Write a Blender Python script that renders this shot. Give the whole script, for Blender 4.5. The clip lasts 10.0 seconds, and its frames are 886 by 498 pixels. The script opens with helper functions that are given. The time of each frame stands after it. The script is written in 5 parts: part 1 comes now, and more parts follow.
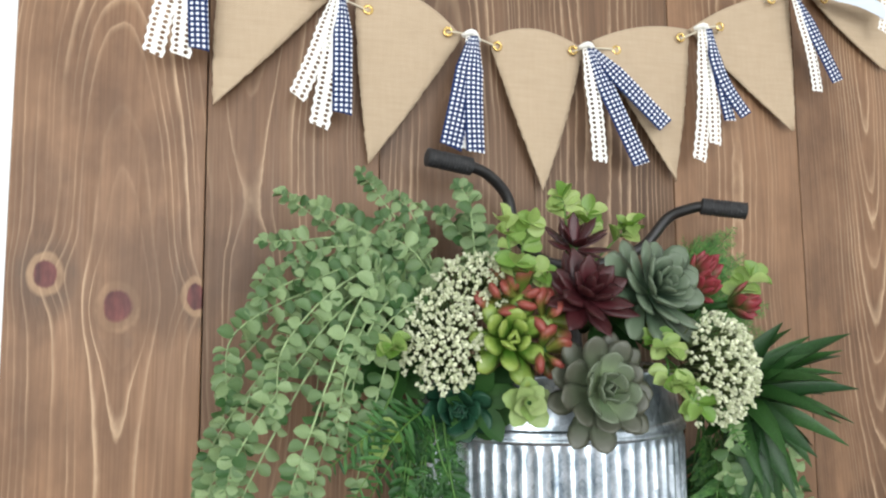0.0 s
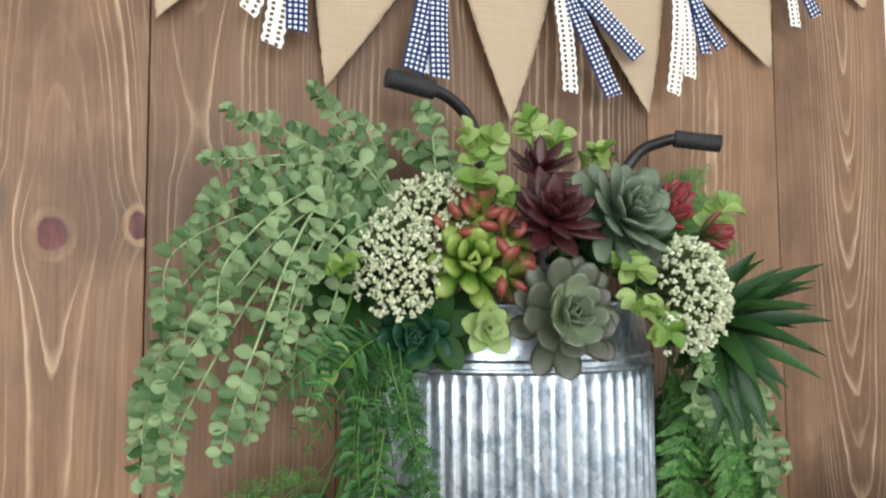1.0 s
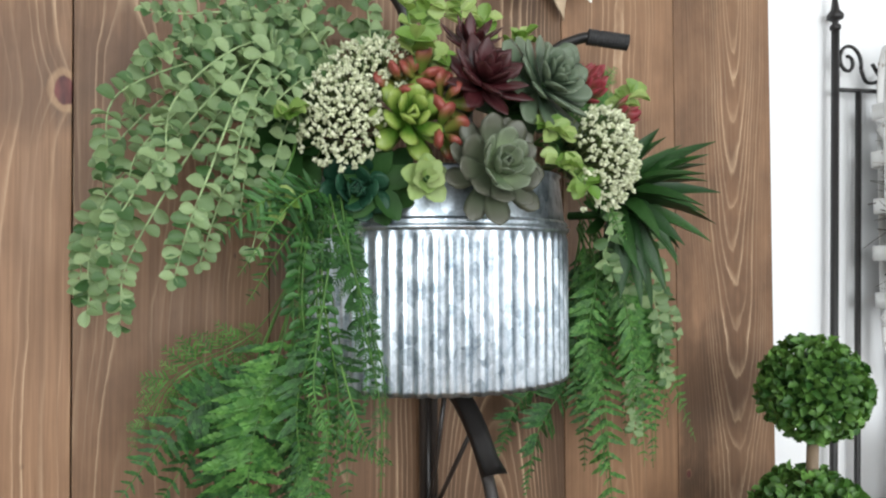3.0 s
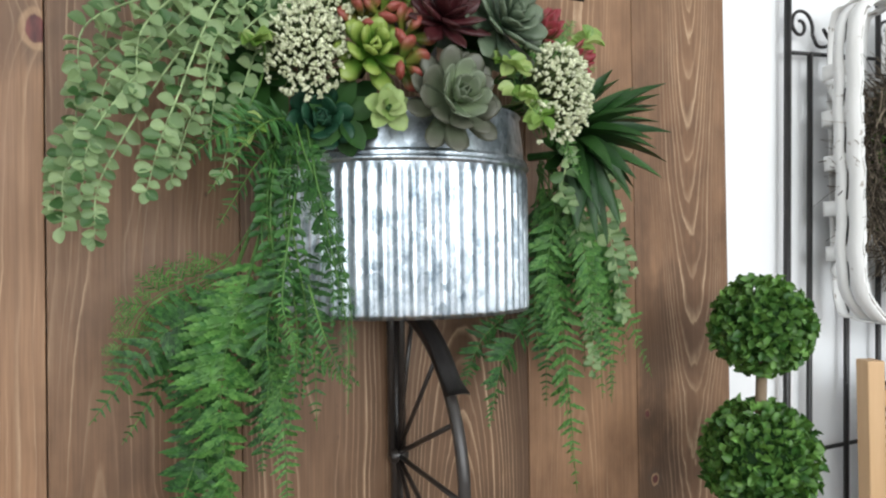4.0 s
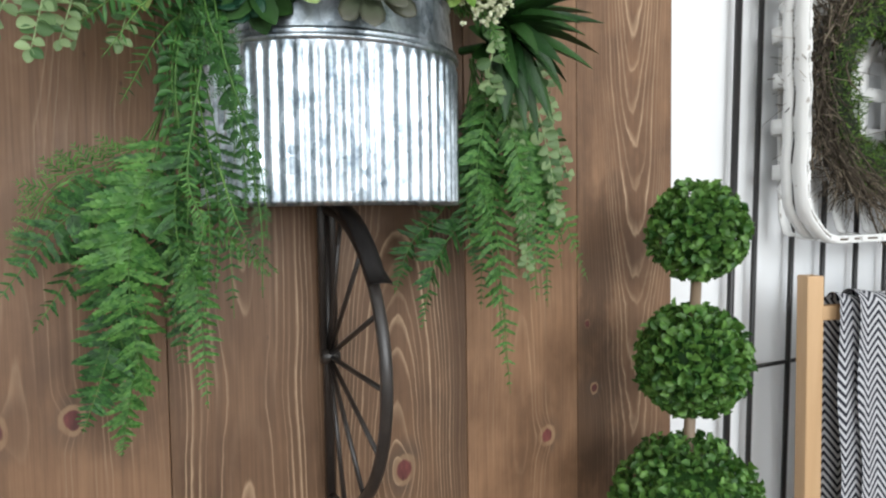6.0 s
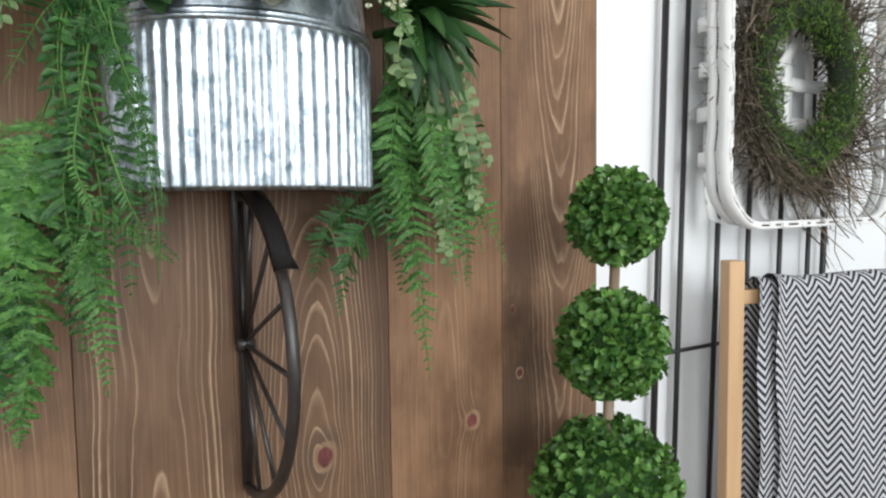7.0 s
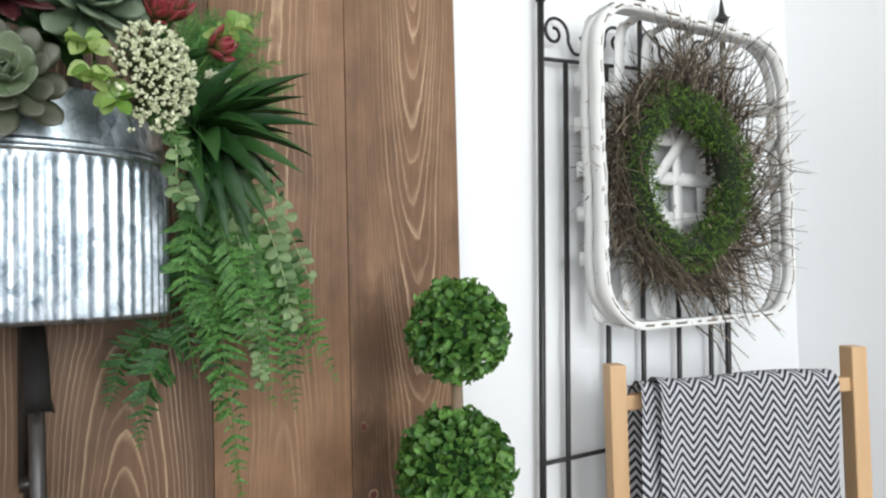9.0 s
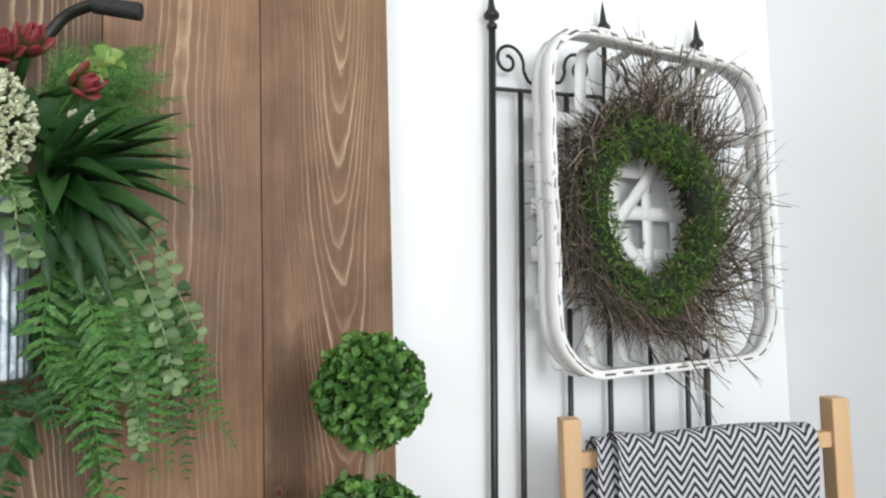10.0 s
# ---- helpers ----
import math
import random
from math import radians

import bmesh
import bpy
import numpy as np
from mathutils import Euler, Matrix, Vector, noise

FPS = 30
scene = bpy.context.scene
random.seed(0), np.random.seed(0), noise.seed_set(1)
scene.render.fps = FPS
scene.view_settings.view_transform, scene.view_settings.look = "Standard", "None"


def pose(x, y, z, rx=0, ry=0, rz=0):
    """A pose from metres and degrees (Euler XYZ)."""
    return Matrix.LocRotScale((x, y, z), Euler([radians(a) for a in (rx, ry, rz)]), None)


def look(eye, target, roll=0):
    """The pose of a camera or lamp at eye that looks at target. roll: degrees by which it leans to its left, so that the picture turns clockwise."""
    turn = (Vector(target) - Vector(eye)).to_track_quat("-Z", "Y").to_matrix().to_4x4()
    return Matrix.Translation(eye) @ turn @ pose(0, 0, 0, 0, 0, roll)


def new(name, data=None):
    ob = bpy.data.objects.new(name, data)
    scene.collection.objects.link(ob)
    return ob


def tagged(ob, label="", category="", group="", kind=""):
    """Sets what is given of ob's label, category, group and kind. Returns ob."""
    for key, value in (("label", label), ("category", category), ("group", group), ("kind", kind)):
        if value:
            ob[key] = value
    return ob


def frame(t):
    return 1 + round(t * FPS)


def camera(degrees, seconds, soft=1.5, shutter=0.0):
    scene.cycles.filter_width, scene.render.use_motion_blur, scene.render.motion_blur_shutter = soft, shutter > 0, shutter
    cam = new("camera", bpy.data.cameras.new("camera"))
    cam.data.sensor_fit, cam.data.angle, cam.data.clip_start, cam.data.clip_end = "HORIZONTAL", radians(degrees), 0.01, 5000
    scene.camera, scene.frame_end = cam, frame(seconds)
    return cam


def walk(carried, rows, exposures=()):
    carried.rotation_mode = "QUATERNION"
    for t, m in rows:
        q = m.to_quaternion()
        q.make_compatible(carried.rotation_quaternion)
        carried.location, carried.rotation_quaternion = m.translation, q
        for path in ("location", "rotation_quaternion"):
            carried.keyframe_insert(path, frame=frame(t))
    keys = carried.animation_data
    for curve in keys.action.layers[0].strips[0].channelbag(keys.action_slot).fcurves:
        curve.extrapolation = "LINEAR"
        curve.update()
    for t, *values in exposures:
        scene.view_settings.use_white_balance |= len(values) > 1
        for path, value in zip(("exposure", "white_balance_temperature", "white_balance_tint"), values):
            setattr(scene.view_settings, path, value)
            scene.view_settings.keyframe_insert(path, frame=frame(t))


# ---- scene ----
cam = camera(65.0, 10.0, soft=2.2)
ROOM = Matrix.Identity(4)
PATH = [
    (0, (-0.009, 0.484, 1.37), (0.465, 2.418, 1.559), -0.5),
    (0.5, (0.004, 0.506, 1.345), (0.507, 2.434, 1.511), -0.4),
    (1, (0.016, 0.521, 1.324), (0.557, 2.443, 1.45), -0.3),
    (1.5, (0.017, 0.521, 1.297), (0.616, 2.426, 1.408), -0.2),
    (2, (0.007, 0.513, 1.275), (0.678, 2.396, 1.358), -0.3),
    (2.5, (-0.014, 0.504, 1.249), (0.736, 2.357, 1.312), -0.4),
    (3.8, (-0.034, 0.477, 1.178), (0.845, 2.274, 1.194), -0.5),
    (4, (-0.03, 0.467, 1.164), (0.85, 2.263, 1.182), -0.8),
    (4.5, (-0.017, 0.462, 1.14), (0.861, 2.259, 1.12), -0.7),
    (5, (-0.008, 0.463, 1.125), (0.876, 2.256, 1.072), -0.6),
    (5.5, (0.004, 0.461, 1.106), (0.905, 2.245, 1.027), -0.7),
    (7, (0.066, 0.432, 1.092), (1.102, 2.136, 0.95), -0.8),
    (7.5, (0.091, 0.42, 1.104), (1.182, 2.093, 1.002), -0.9),
    (8, (0.131, 0.404, 1.12), (1.257, 2.056, 1.071), -1.1),
    (8.5, (0.184, 0.387, 1.133), (1.305, 2.044, 1.144), -1.3),
    (9, (0.251, 0.371, 1.141), (1.337, 2.049, 1.206), -1.4),
    (9.5, (0.325, 0.366, 1.16), (1.369, 2.069, 1.262), -1.5),
    (10, (0.398, 0.371, 1.173), (1.439, 2.074, 1.305), -1.5),
]
walk(cam, [(t, look(eye, target, roll)) for t, eye, target, roll in PATH], [(0.0, 0.10), (1.0, 0.06), (2.5, 0.0), (4.0, 0.0), (5.0, 0.0), (7.5, 0.0), (9.0, -0.03), (10.0, -0.07)])

# ---- light ----
world = bpy.data.worlds.new("world")
scene.world = world
world.use_nodes = True
sky = world.node_tree.nodes.new("ShaderNodeTexSky")
sky.sky_type, sky.sun_disc = "NISHITA", False
sky.sun_elevation, sky.sun_rotation = radians(40), radians(150)
world.node_tree.links.new(sky.outputs[0], world.node_tree.nodes["Background"].inputs[0])
world.node_tree.nodes["Background"].inputs[1].default_value = 0.12

WINDOWS = [(-0.45, 1.40, 0.95, 2.45), (-2.9, -1.3, 0.95, 2.45)]  # openings in the wall behind the camera: x0, x1, z0, z1
FRONT_Y, BACK_Y, LEFT_X, RIGHT_X, CEIL_Z = -2.4, 1.335, -3.6, 1.90, 2.7


def area_lamp(name, at, target, sx, sy, watts, colour):
    data = bpy.data.lights.new(name, "AREA")
    data.shape, data.size, data.size_y, data.energy, data.color = "RECTANGLE", sx, sy, watts, colour
    ob = new(name, data)
    ob.matrix_world = look(at, target)
    return ob


for (wx0, wx1, wz0, wz1), watts in zip(WINDOWS, (80, 72)):
    wx, wz = (wx0 + wx1) / 2, (wz0 + wz1) / 2
    area_lamp("window_daylight", (wx, FRONT_Y + 0.04, wz), (wx, 1.0, wz), wx1 - wx0, wz1 - wz0, watts, (0.94, 0.98, 1.0))
sun_data = bpy.data.lights.new("sun", "SUN")
sun_data.energy, sun_data.angle, sun_data.color = 1.0, radians(10), (1.0, 0.96, 0.9)
sun = new("sun", sun_data)
sun.matrix_world = look((3, 6, 6), (0, 0, 0))


# ---- materials ----
class Nodes:
    """Small helper to write node trees in lines."""

    def __init__(self, name, rough=0.6, metal=0.0, spec=0.5):
        self.mat = bpy.data.materials.new(name)
        self.mat.use_nodes = True
        self.t = self.mat.node_tree
        self.b = self.t.nodes["Principled BSDF"]
        self.b.inputs["Roughness"].default_value = rough
        self.b.inputs["Metallic"].default_value = metal
        self.b.inputs["Specular IOR Level"].default_value = spec

    def put(self, sock, v):
        if hasattr(v, "is_output") or isinstance(v, bpy.types.NodeSocket):
            self.t.links.new(v, sock)
        elif isinstance(v, (tuple, list)) and len(v) == 3 and sock.type == "RGBA":
            sock.default_value = (*v, 1)
        else:
            sock.default_value = v

    def math(self, op, a, b=0.0, c=0.0):
        n = self.t.nodes.new("ShaderNodeMath")
        n.operation = op
        for k, v in enumerate((a, b, c)):
            self.put(n.inputs[k], v)
        return n.outputs[0]

    def coords(self, kind="Object"):
        return self.t.nodes.new("ShaderNodeTexCoord").outputs[kind]

    def random(self):
        return self.t.nodes.new("ShaderNodeObjectInfo").outputs["Random"]

    def island(self):
        return self.t.nodes.new("ShaderNodeNewGeometry").outputs["Random Per Island"]

    def xyz(self, v):
        n = self.t.nodes.new("ShaderNodeSeparateXYZ")
        self.put(n.inputs[0], v)
        return n.outputs

    def vec(self, x, y, z):
        n = self.t.nodes.new("ShaderNodeCombineXYZ")
        for k, v in enumerate((x, y, z)):
            self.put(n.inputs[k], v)
        return n.outputs[0]

    def scaled(self, v, s, shift=(0, 0, 0)):
        n = self.t.nodes.new("ShaderNodeMapping")
        self.put(n.inputs["Vector"], v)
        n.inputs["Scale"].default_value = s
        self.put(n.inputs["Location"], shift)
        return n.outputs[0]

    def noise(self, v, scale, detail=3, rough=0.55, distortion=0.0):
        n = self.t.nodes.new("ShaderNodeTexNoise")
        self.put(n.inputs["Vector"], v)
        n.inputs["Scale"].default_value, n.inputs["Detail"].default_value = scale, detail
        n.inputs["Roughness"].default_value, n.inputs["Distortion"].default_value = rough, distortion
        return n.outputs["Fac"]

    def voronoi(self, v, scale, out="Distance"):
        n = self.t.nodes.new("ShaderNodeTexVoronoi")
        self.put(n.inputs["Vector"], v)
        n.inputs["Scale"].default_value = scale
        return n.outputs[out]

    def ramp(self, fac, stops):
        n = self.t.nodes.new("ShaderNodeValToRGB")
        self.put(n.inputs[0], fac)
        e = n.color_ramp.elements
        while len(e) < len(stops):
            e.new(0.5)
        for el, (p, c) in zip(e, stops):
            el.position, el.color = p, (*c, 1) if isinstance(c, tuple) else (c, c, c, 1)
        return n.outputs[0]

    def range(self, v, a, b, c=0.0, d=1.0, smooth=False):
        n = self.t.nodes.new("ShaderNodeMapRange")
        n.interpolation_type = "SMOOTHSTEP" if smooth else "LINEAR"
        for k, x in enumerate((v, a, b, c, d)):
            self.put(n.inputs[k], x)
        return n.outputs[0]

    def mix(self, f, a, b, mode="MIX"):
        n = self.t.nodes.new("ShaderNodeMix")
        n.data_type, n.blend_type = "RGBA", mode
        self.put(n.inputs["Factor"], f)
        self.put(n.inputs["A"], a)
        self.put(n.inputs["B"], b)
        return n.outputs["Result"]

    def hsv(self, col, h=0.5, s=1.0, v=1.0):
        n = self.t.nodes.new("ShaderNodeHueSaturation")
        for key, x in (("Color", col), ("Hue", h), ("Saturation", s), ("Value", v)):
            self.put(n.inputs[key], x)
        return n.outputs[0]

    def bump(self, height, strength=0.3, distance=0.002):
        n = self.t.nodes.new("ShaderNodeBump")
        n.inputs["Strength"].default_value, n.inputs["Distance"].default_value = strength, distance
        self.put(n.inputs["Height"], height)
        self.t.links.new(n.outputs[0], self.b.inputs["Normal"])

    def colour(self, v):
        self.put(self.b.inputs["Base Color"], v)
        return self

    def gloss(self, v):
        self.put(self.b.inputs["Roughness"], v)


def wall_paint(name, base, rough=0.75):
    m = Nodes(name, rough)
    c = m.coords()
    n = m.noise(c, 2.5, 4)
    m.colour(m.mix(n, tuple(x * 0.96 for x in base), base))
    m.bump(m.noise(c, 240, 3), 0.06, 0.001)
    return m.mat


def plank_wood(name, axis, knots, depth, seed, tone=1.0, figure=0.6, clear=0.09, rate=1.0, stains=()):
    """Flat-sawn stained pine. The saw cuts the rings at a depth that changes with height: depth lists (z, metres).
    axis is the x of the heart line, knots are (x, z, size), and past clear metres from the heart the figure fades.
    stains are soaked-in dark patches (x, z, half width, half height, strength)."""
    m = Nodes(name, 0.5, 0, 0.35)
    x, y, z = m.xyz(m.coords())
    x, z = m.math("ADD", x, 0.292), m.math("ADD", z, 0.06)
    n1 = m.noise(m.vec(m.math("MULTIPLY", x, 9), seed, m.math("MULTIPLY", z, 2.2)), 1.0, 2)
    n2 = m.noise(m.vec(m.math("MULTIPLY", x, 60), seed + 7, m.math("MULTIPLY", z, 22)), 1.0, 3)
    drift = m.math("MULTIPLY", m.math("SUBTRACT", m.noise(m.vec(0, seed + 3, m.math("MULTIPLY", z, 3.4)), 1.0, 1), 0.5), 0.03)
    dx = m.math("SUBTRACT", m.math("SUBTRACT", x, axis), drift)
    ramp = m.t.nodes.new("ShaderNodeValToRGB")
    ramp.color_ramp.interpolation = "B_SPLINE"
    m.put(ramp.inputs[0], m.math("DIVIDE", z, 2.1))
    stops = ramp.color_ramp.elements
    while len(stops) < len(depth):
        stops.new(0.5)
    for stop, (dz, dv) in zip(stops, sorted(depth)):
        stop.position, stop.color = dz / 2.1, (dv * 10, dv * 10, dv * 10, 1)
    d = m.math("MULTIPLY", ramp.outputs[0], 0.1)
    f = m.math("SQRT", m.math("ADD", m.math("MULTIPLY", dx, dx), m.math("ADD", m.math("MULTIPLY", d, d), 0.00002)))
    f = m.math("ADD", f, m.math("MULTIPLY", m.math("SUBTRACT", n1, 0.5), 0.010))
    f = m.math("ADD", f, m.math("MULTIPLY", m.math("SUBTRACT", n2, 0.5), 0.0032))
    core = halo = smudge = None
    for kx, kz, size in knots:
        size *= 0.78
        ex = m.math("SUBTRACT", x, kx)
        ez = m.math("MULTIPLY", m.math("SUBTRACT", z, kz), 0.82)
        d2 = m.math("ADD", m.math("MULTIPLY", ex, ex), m.math("MULTIPLY", ez, ez))
        r = m.math("ADD", m.math("SQRT", d2), m.math("MULTIPLY", m.math("SUBTRACT", n2, 0.5), 0.011))
        bell = m.math("POWER", 2.718, m.math("MULTIPLY", d2, -1.0 / (2 * (size * 1.5) ** 2)))
        f = m.math("SUBTRACT", f, m.math("MULTIPLY", bell, size * 1.15))
        k = m.range(r, size * 0.72, size * 0.95, 1.0, 0.0, True)
        h = m.range(r, size * 1.2, size * 1.5, 1.0, 0.0, True)
        g = m.range(r, size * 1.5, size * 3.4, 1.0, 0.0, True)
        core = k if core is None else m.math("MAXIMUM", core, k)
        halo = h if halo is None else m.math("MAXIMUM", halo, h)
        smudge = g if smudge is None else m.math("MAXIMUM", smudge, g)
    # rings crowd towards the outside of the log
    grow = m.math("ADD", m.math("MULTIPLY", f, 92 * rate), m.math("MULTIPLY", m.math("MULTIPLY", f, f), 560))
    uneven = m.noise(m.vec(m.math("MULTIPLY", f, 60), seed + 2, 0), 1.0, 1)
    turn = m.math("ADD", grow, m.math("MULTIPLY", uneven, 2.2))
    ring = m.math("FRACT", turn)
    each = m.noise(m.vec(m.math("MULTIPLY", m.math("FLOOR", turn), 7.31), seed + 23, m.math("MULTIPLY", z, 2.2)), 1.0, 1)
    late = m.math("MULTIPLY", m.range(ring, 0.54, 0.86, 0, 1), m.range(ring, 0.89, 0.98, 1, 0))
    late = m.math("MULTIPLY", m.math("POWER", late, 1.7), m.range(each, 0.40, 0.60, 0.06 if figure < 1 else 0.35, 1.0))
    late = m.math("MULTIPLY", late, m.range(n2, 0.3, 0.6, 0.6, 1.0))
    worn = m.noise(m.vec(m.math("MULTIPLY", x, 16), seed + 41, m.math("MULTIPLY", z, 5)), 1.0, 2)
    late = m.math("MULTIPLY", late, m.range(worn, 0.36, 0.58, 0.12 if figure < 1 else 0.6, 1.0))
    late = m.math("MULTIPLY", late, m.range(m.math("ABSOLUTE", dx), clear * 0.75, clear * 1.3, 1.0, 0.18))
    fine = m.noise(m.vec(m.math("MULTIPLY", x, 420), seed, m.math("MULTIPLY", z, 9)), 1.0, 3)
    blot = m.noise(m.vec(m.math("MULTIPLY", x, 6), seed + 11, m.math("MULTIPLY", z, 4.5)), 1.0, 5)
    cloud = m.noise(m.vec(m.math("MULTIPLY", x, 22), seed + 51, m.math("MULTIPLY", z, 12)), 1.0, 4, 0.6)
    streak = m.noise(m.vec(m.math("MULTIPLY", x, 70), seed + 19, m.math("MULTIPLY", z, 1.4)), 1.0, 3)
    band = m.math("MULTIPLY", m.range(ring, 0.0, 0.55, 0.55, 0.0), m.range(each, 0.4, 0.65))
    dark, mid, deep, pale = ((0.115, 0.061, 0.032), (0.206, 0.114, 0.062), (0.074, 0.038, 0.021), (0.45, 0.315, 0.20))
    bright = max(tone, 1.0)
    base = m.mix(m.range(blot, 0.38, 0.60), tuple(v * tone for v in dark), tuple(v * tone for v in mid))
    base = m.mix(m.range(cloud, 0.4, 0.68, 0, 0.45), base, tuple(v * tone * 1.25 for v in mid))
    base = m.mix(m.range(fine, 0.40, 0.68, 0, 0.32), base, tuple(v * tone for v in deep))
    base = m.mix(m.range(streak, 0.5, 0.7, 0, 0.35), base, tuple(v * tone for v in deep))
    base = m.mix(m.math("MULTIPLY", band, 0.35), base, tuple(v * tone for v in dark))
    for sx, sz, sw, sh, strength in stains:
        ux = m.math("DIVIDE", m.math("SUBTRACT", x, sx), sw)
        uz = m.math("DIVIDE", m.math("SUBTRACT", z, sz), sh)
        u = m.math("SQRT", m.math("ADD", m.math("MULTIPLY", ux, ux), m.math("MULTIPLY", uz, uz)))
        u = m.math("ADD", u, m.math("MULTIPLY", m.math("SUBTRACT", cloud, 0.5), 1.6))
        base = m.mix(m.range(u, 0.45, 1.25, strength, 0.0, True), base, (0.052, 0.028, 0.016))
    if smudge is not None:
        grey = m.math("MULTIPLY", smudge, m.range(cloud, 0.45, 0.62, 0.0, 0.75))
        base = m.mix(grey, base, (0.075, 0.048, 0.032))
    col = m.mix(m.math("MULTIPLY", late, figure), base, tuple(v * bright for v in pale))
    if core is not None:
        col = m.mix(m.math("MULTIPLY", halo, m.range(cloud, 0.36, 0.62, 0.10, 0.7)), col, tuple(v * tone for v in (0.33, 0.21, 0.12)))
        heart = m.mix(m.range(n2, 0.35, 0.65), (0.060, 0.016, 0.014), (0.175, 0.050, 0.044))
        col = m.mix(core, col, heart)
    speck = m.range(m.voronoi(m.vec(x, seed, m.math("MULTIPLY", z, 0.55)), 26), 0.02, 0.06, 0.55, 0.0)
    col = m.mix(m.math("MULTIPLY", speck, m.range(blot, 0.5, 0.65)), col, (0.035, 0.018, 0.012))
    m.colour(col)
    m.gloss(m.range(fine, 0.2, 0.8, 0.42, 0.62))
    m.bump(m.math("ADD", fine, m.math("MULTIPLY", late, 0.6)), 0.22, 0.0012)
    return m.mat


def leaf_green(name, low, high, rough=0.5, spread=0.3, spec=0.4, tip=None, thin=0.0):
    """Leaf paint that varies from leaf to leaf and along each leaf."""
    m = Nodes(name, rough, 0, spec)
    r = m.math("FRACT", m.math("ADD", m.random(), m.island()))
    col = m.mix(r, low, high)
    n = m.noise(m.coords("Object"), 90, 3)
    col = m.hsv(col, 0.5, 1.0, m.range(n, 0.3, 0.7, 1 - spread, 1 + spread))
    if tip is not None:
        uv = m.xyz(m.coords("UV"))
        col = m.mix(m.range(uv[1], 0.35, 0.92, 0, 1, True), col, tip)
    m.colour(col)
    m.bump(n, 0.15, 0.001)
    if thin:
        # light passes through thin leaves
        glow = m.t.nodes.new("ShaderNodeBsdfTranslucent")
        m.put(glow.inputs["Color"], m.hsv(col, 0.49, 1.1, 1.5))
        both = m.t.nodes.new("ShaderNodeMixShader")
        both.inputs[0].default_value = thin
        m.t.links.new(m.b.outputs[0], both.inputs[1])
        m.t.links.new(glow.outputs[0], both.inputs[2])
        m.t.links.new(both.outputs[0], m.t.nodes["Material Output"].inputs["Surface"])
    return m.mat


def galvanised():
    m = Nodes("galvanised_steel", 0.3, 1.0)
    c = m.coords()
    cells = m.voronoi(m.scaled(c, (1, 1, 0.6)), 120, "Color")
    g = m.xyz(cells)[0]
    n = m.noise(c, 22, 4)
    mixv = m.math("ADD", m.math("MULTIPLY", g, 0.24), m.math("MULTIPLY", m.noise(c, 60, 5, 0.7), 0.90))
    m.colour(m.ramp(mixv, [(0.32, (0.17, 0.215, 0.255)), (0.52, (0.41, 0.47, 0.525)), (0.75, (0.69, 0.76, 0.825))]))
    m.gloss(m.range(mixv, 0.2, 0.9, 0.48, 0.30))
    m.bump(m.math("ADD", n, m.math("MULTIPLY", mixv, 0.7)), 0.07, 0.002)
    return m.mat


def painted_metal(name, base, rough):
    m = Nodes(name, rough, 0.0, 0.5)
    n = m.noise(m.coords(), 60, 4)
    m.colour(m.mix(n, tuple(v * 0.6 for v in base), tuple(v * 1.5 for v in base)))
    m.bump(m.noise(m.coords(), 300, 2), 0.15, 0.0006)
    return m.mat


def plain_wood(name, low, high, scale=14):
    m = Nodes(name, 0.5, 0, 0.4)
    c = m.coords()
    n = m.noise(m.scaled(c, (scale * 4, scale * 4, scale * 0.35)), 1.0, 4, 0.6, 0.4)
    m.colour(m.mix(n, low, high))
    m.bump(n, 0.1, 0.001)
    return m.mat


WALL = wall_paint("white_wall_paint", (0.87, 0.88, 0.89))
CEILING = wall_paint("ceiling_paint", (0.86, 0.86, 0.85))
FLOOR = plain_wood("floor_wood", (0.10, 0.062, 0.038), (0.17, 0.11, 0.065), 6)
STEEL = galvanised()
BLACK = painted_metal("black_iron", (0.012, 0.011, 0.011), 0.42)
BRONZE = painted_metal("dark_bronze_metal", (0.022, 0.018, 0.016), 0.32)
RUBBER = painted_metal("black_rubber", (0.016, 0.016, 0.017), 0.7)
PINE = plain_wood("pale_pine", (0.52, 0.32, 0.16), (0.66, 0.44, 0.25), 10)
BARK = plain_wood("topiary_trunk_wood", (0.16, 0.11, 0.07), (0.30, 0.22, 0.15), 30)
BARK_DARK = plain_wood("bare_basket_wood", (0.09, 0.065, 0.045), (0.17, 0.125, 0.085), 30)
CLAY = wall_paint("pot_clay", (0.35, 0.33, 0.31))


# ---- building helpers ----
BASE = {}


def thing(name, base, label, category, group="", kind="", m=ROOM):
    """An Empty at base that carries the parts of one thing."""
    ob = new(name)
    ob.empty_display_size = 0.02
    ob.matrix_world = m @ Matrix.Translation(base)
    BASE[ob] = Vector(base)
    return tagged(ob, label, category, group, kind)


def as_mesh(name, verts, faces, uvs=None, smooth=True):
    me = bpy.data.meshes.new(name)
    me.from_pydata([tuple(v) for v in verts], [], faces)
    if smooth:
        me.polygons.foreach_set("use_smooth", [True] * len(me.polygons))
    if uvs is not None:
        layer = me.uv_layers.new(name="UVMap")
        idx = np.empty(len(me.loops), int)
        me.loops.foreach_get("vertex_index", idx)
        layer.data.foreach_set("uv", np.asarray(uvs, float)[idx].ravel())
    me.update()
    return me


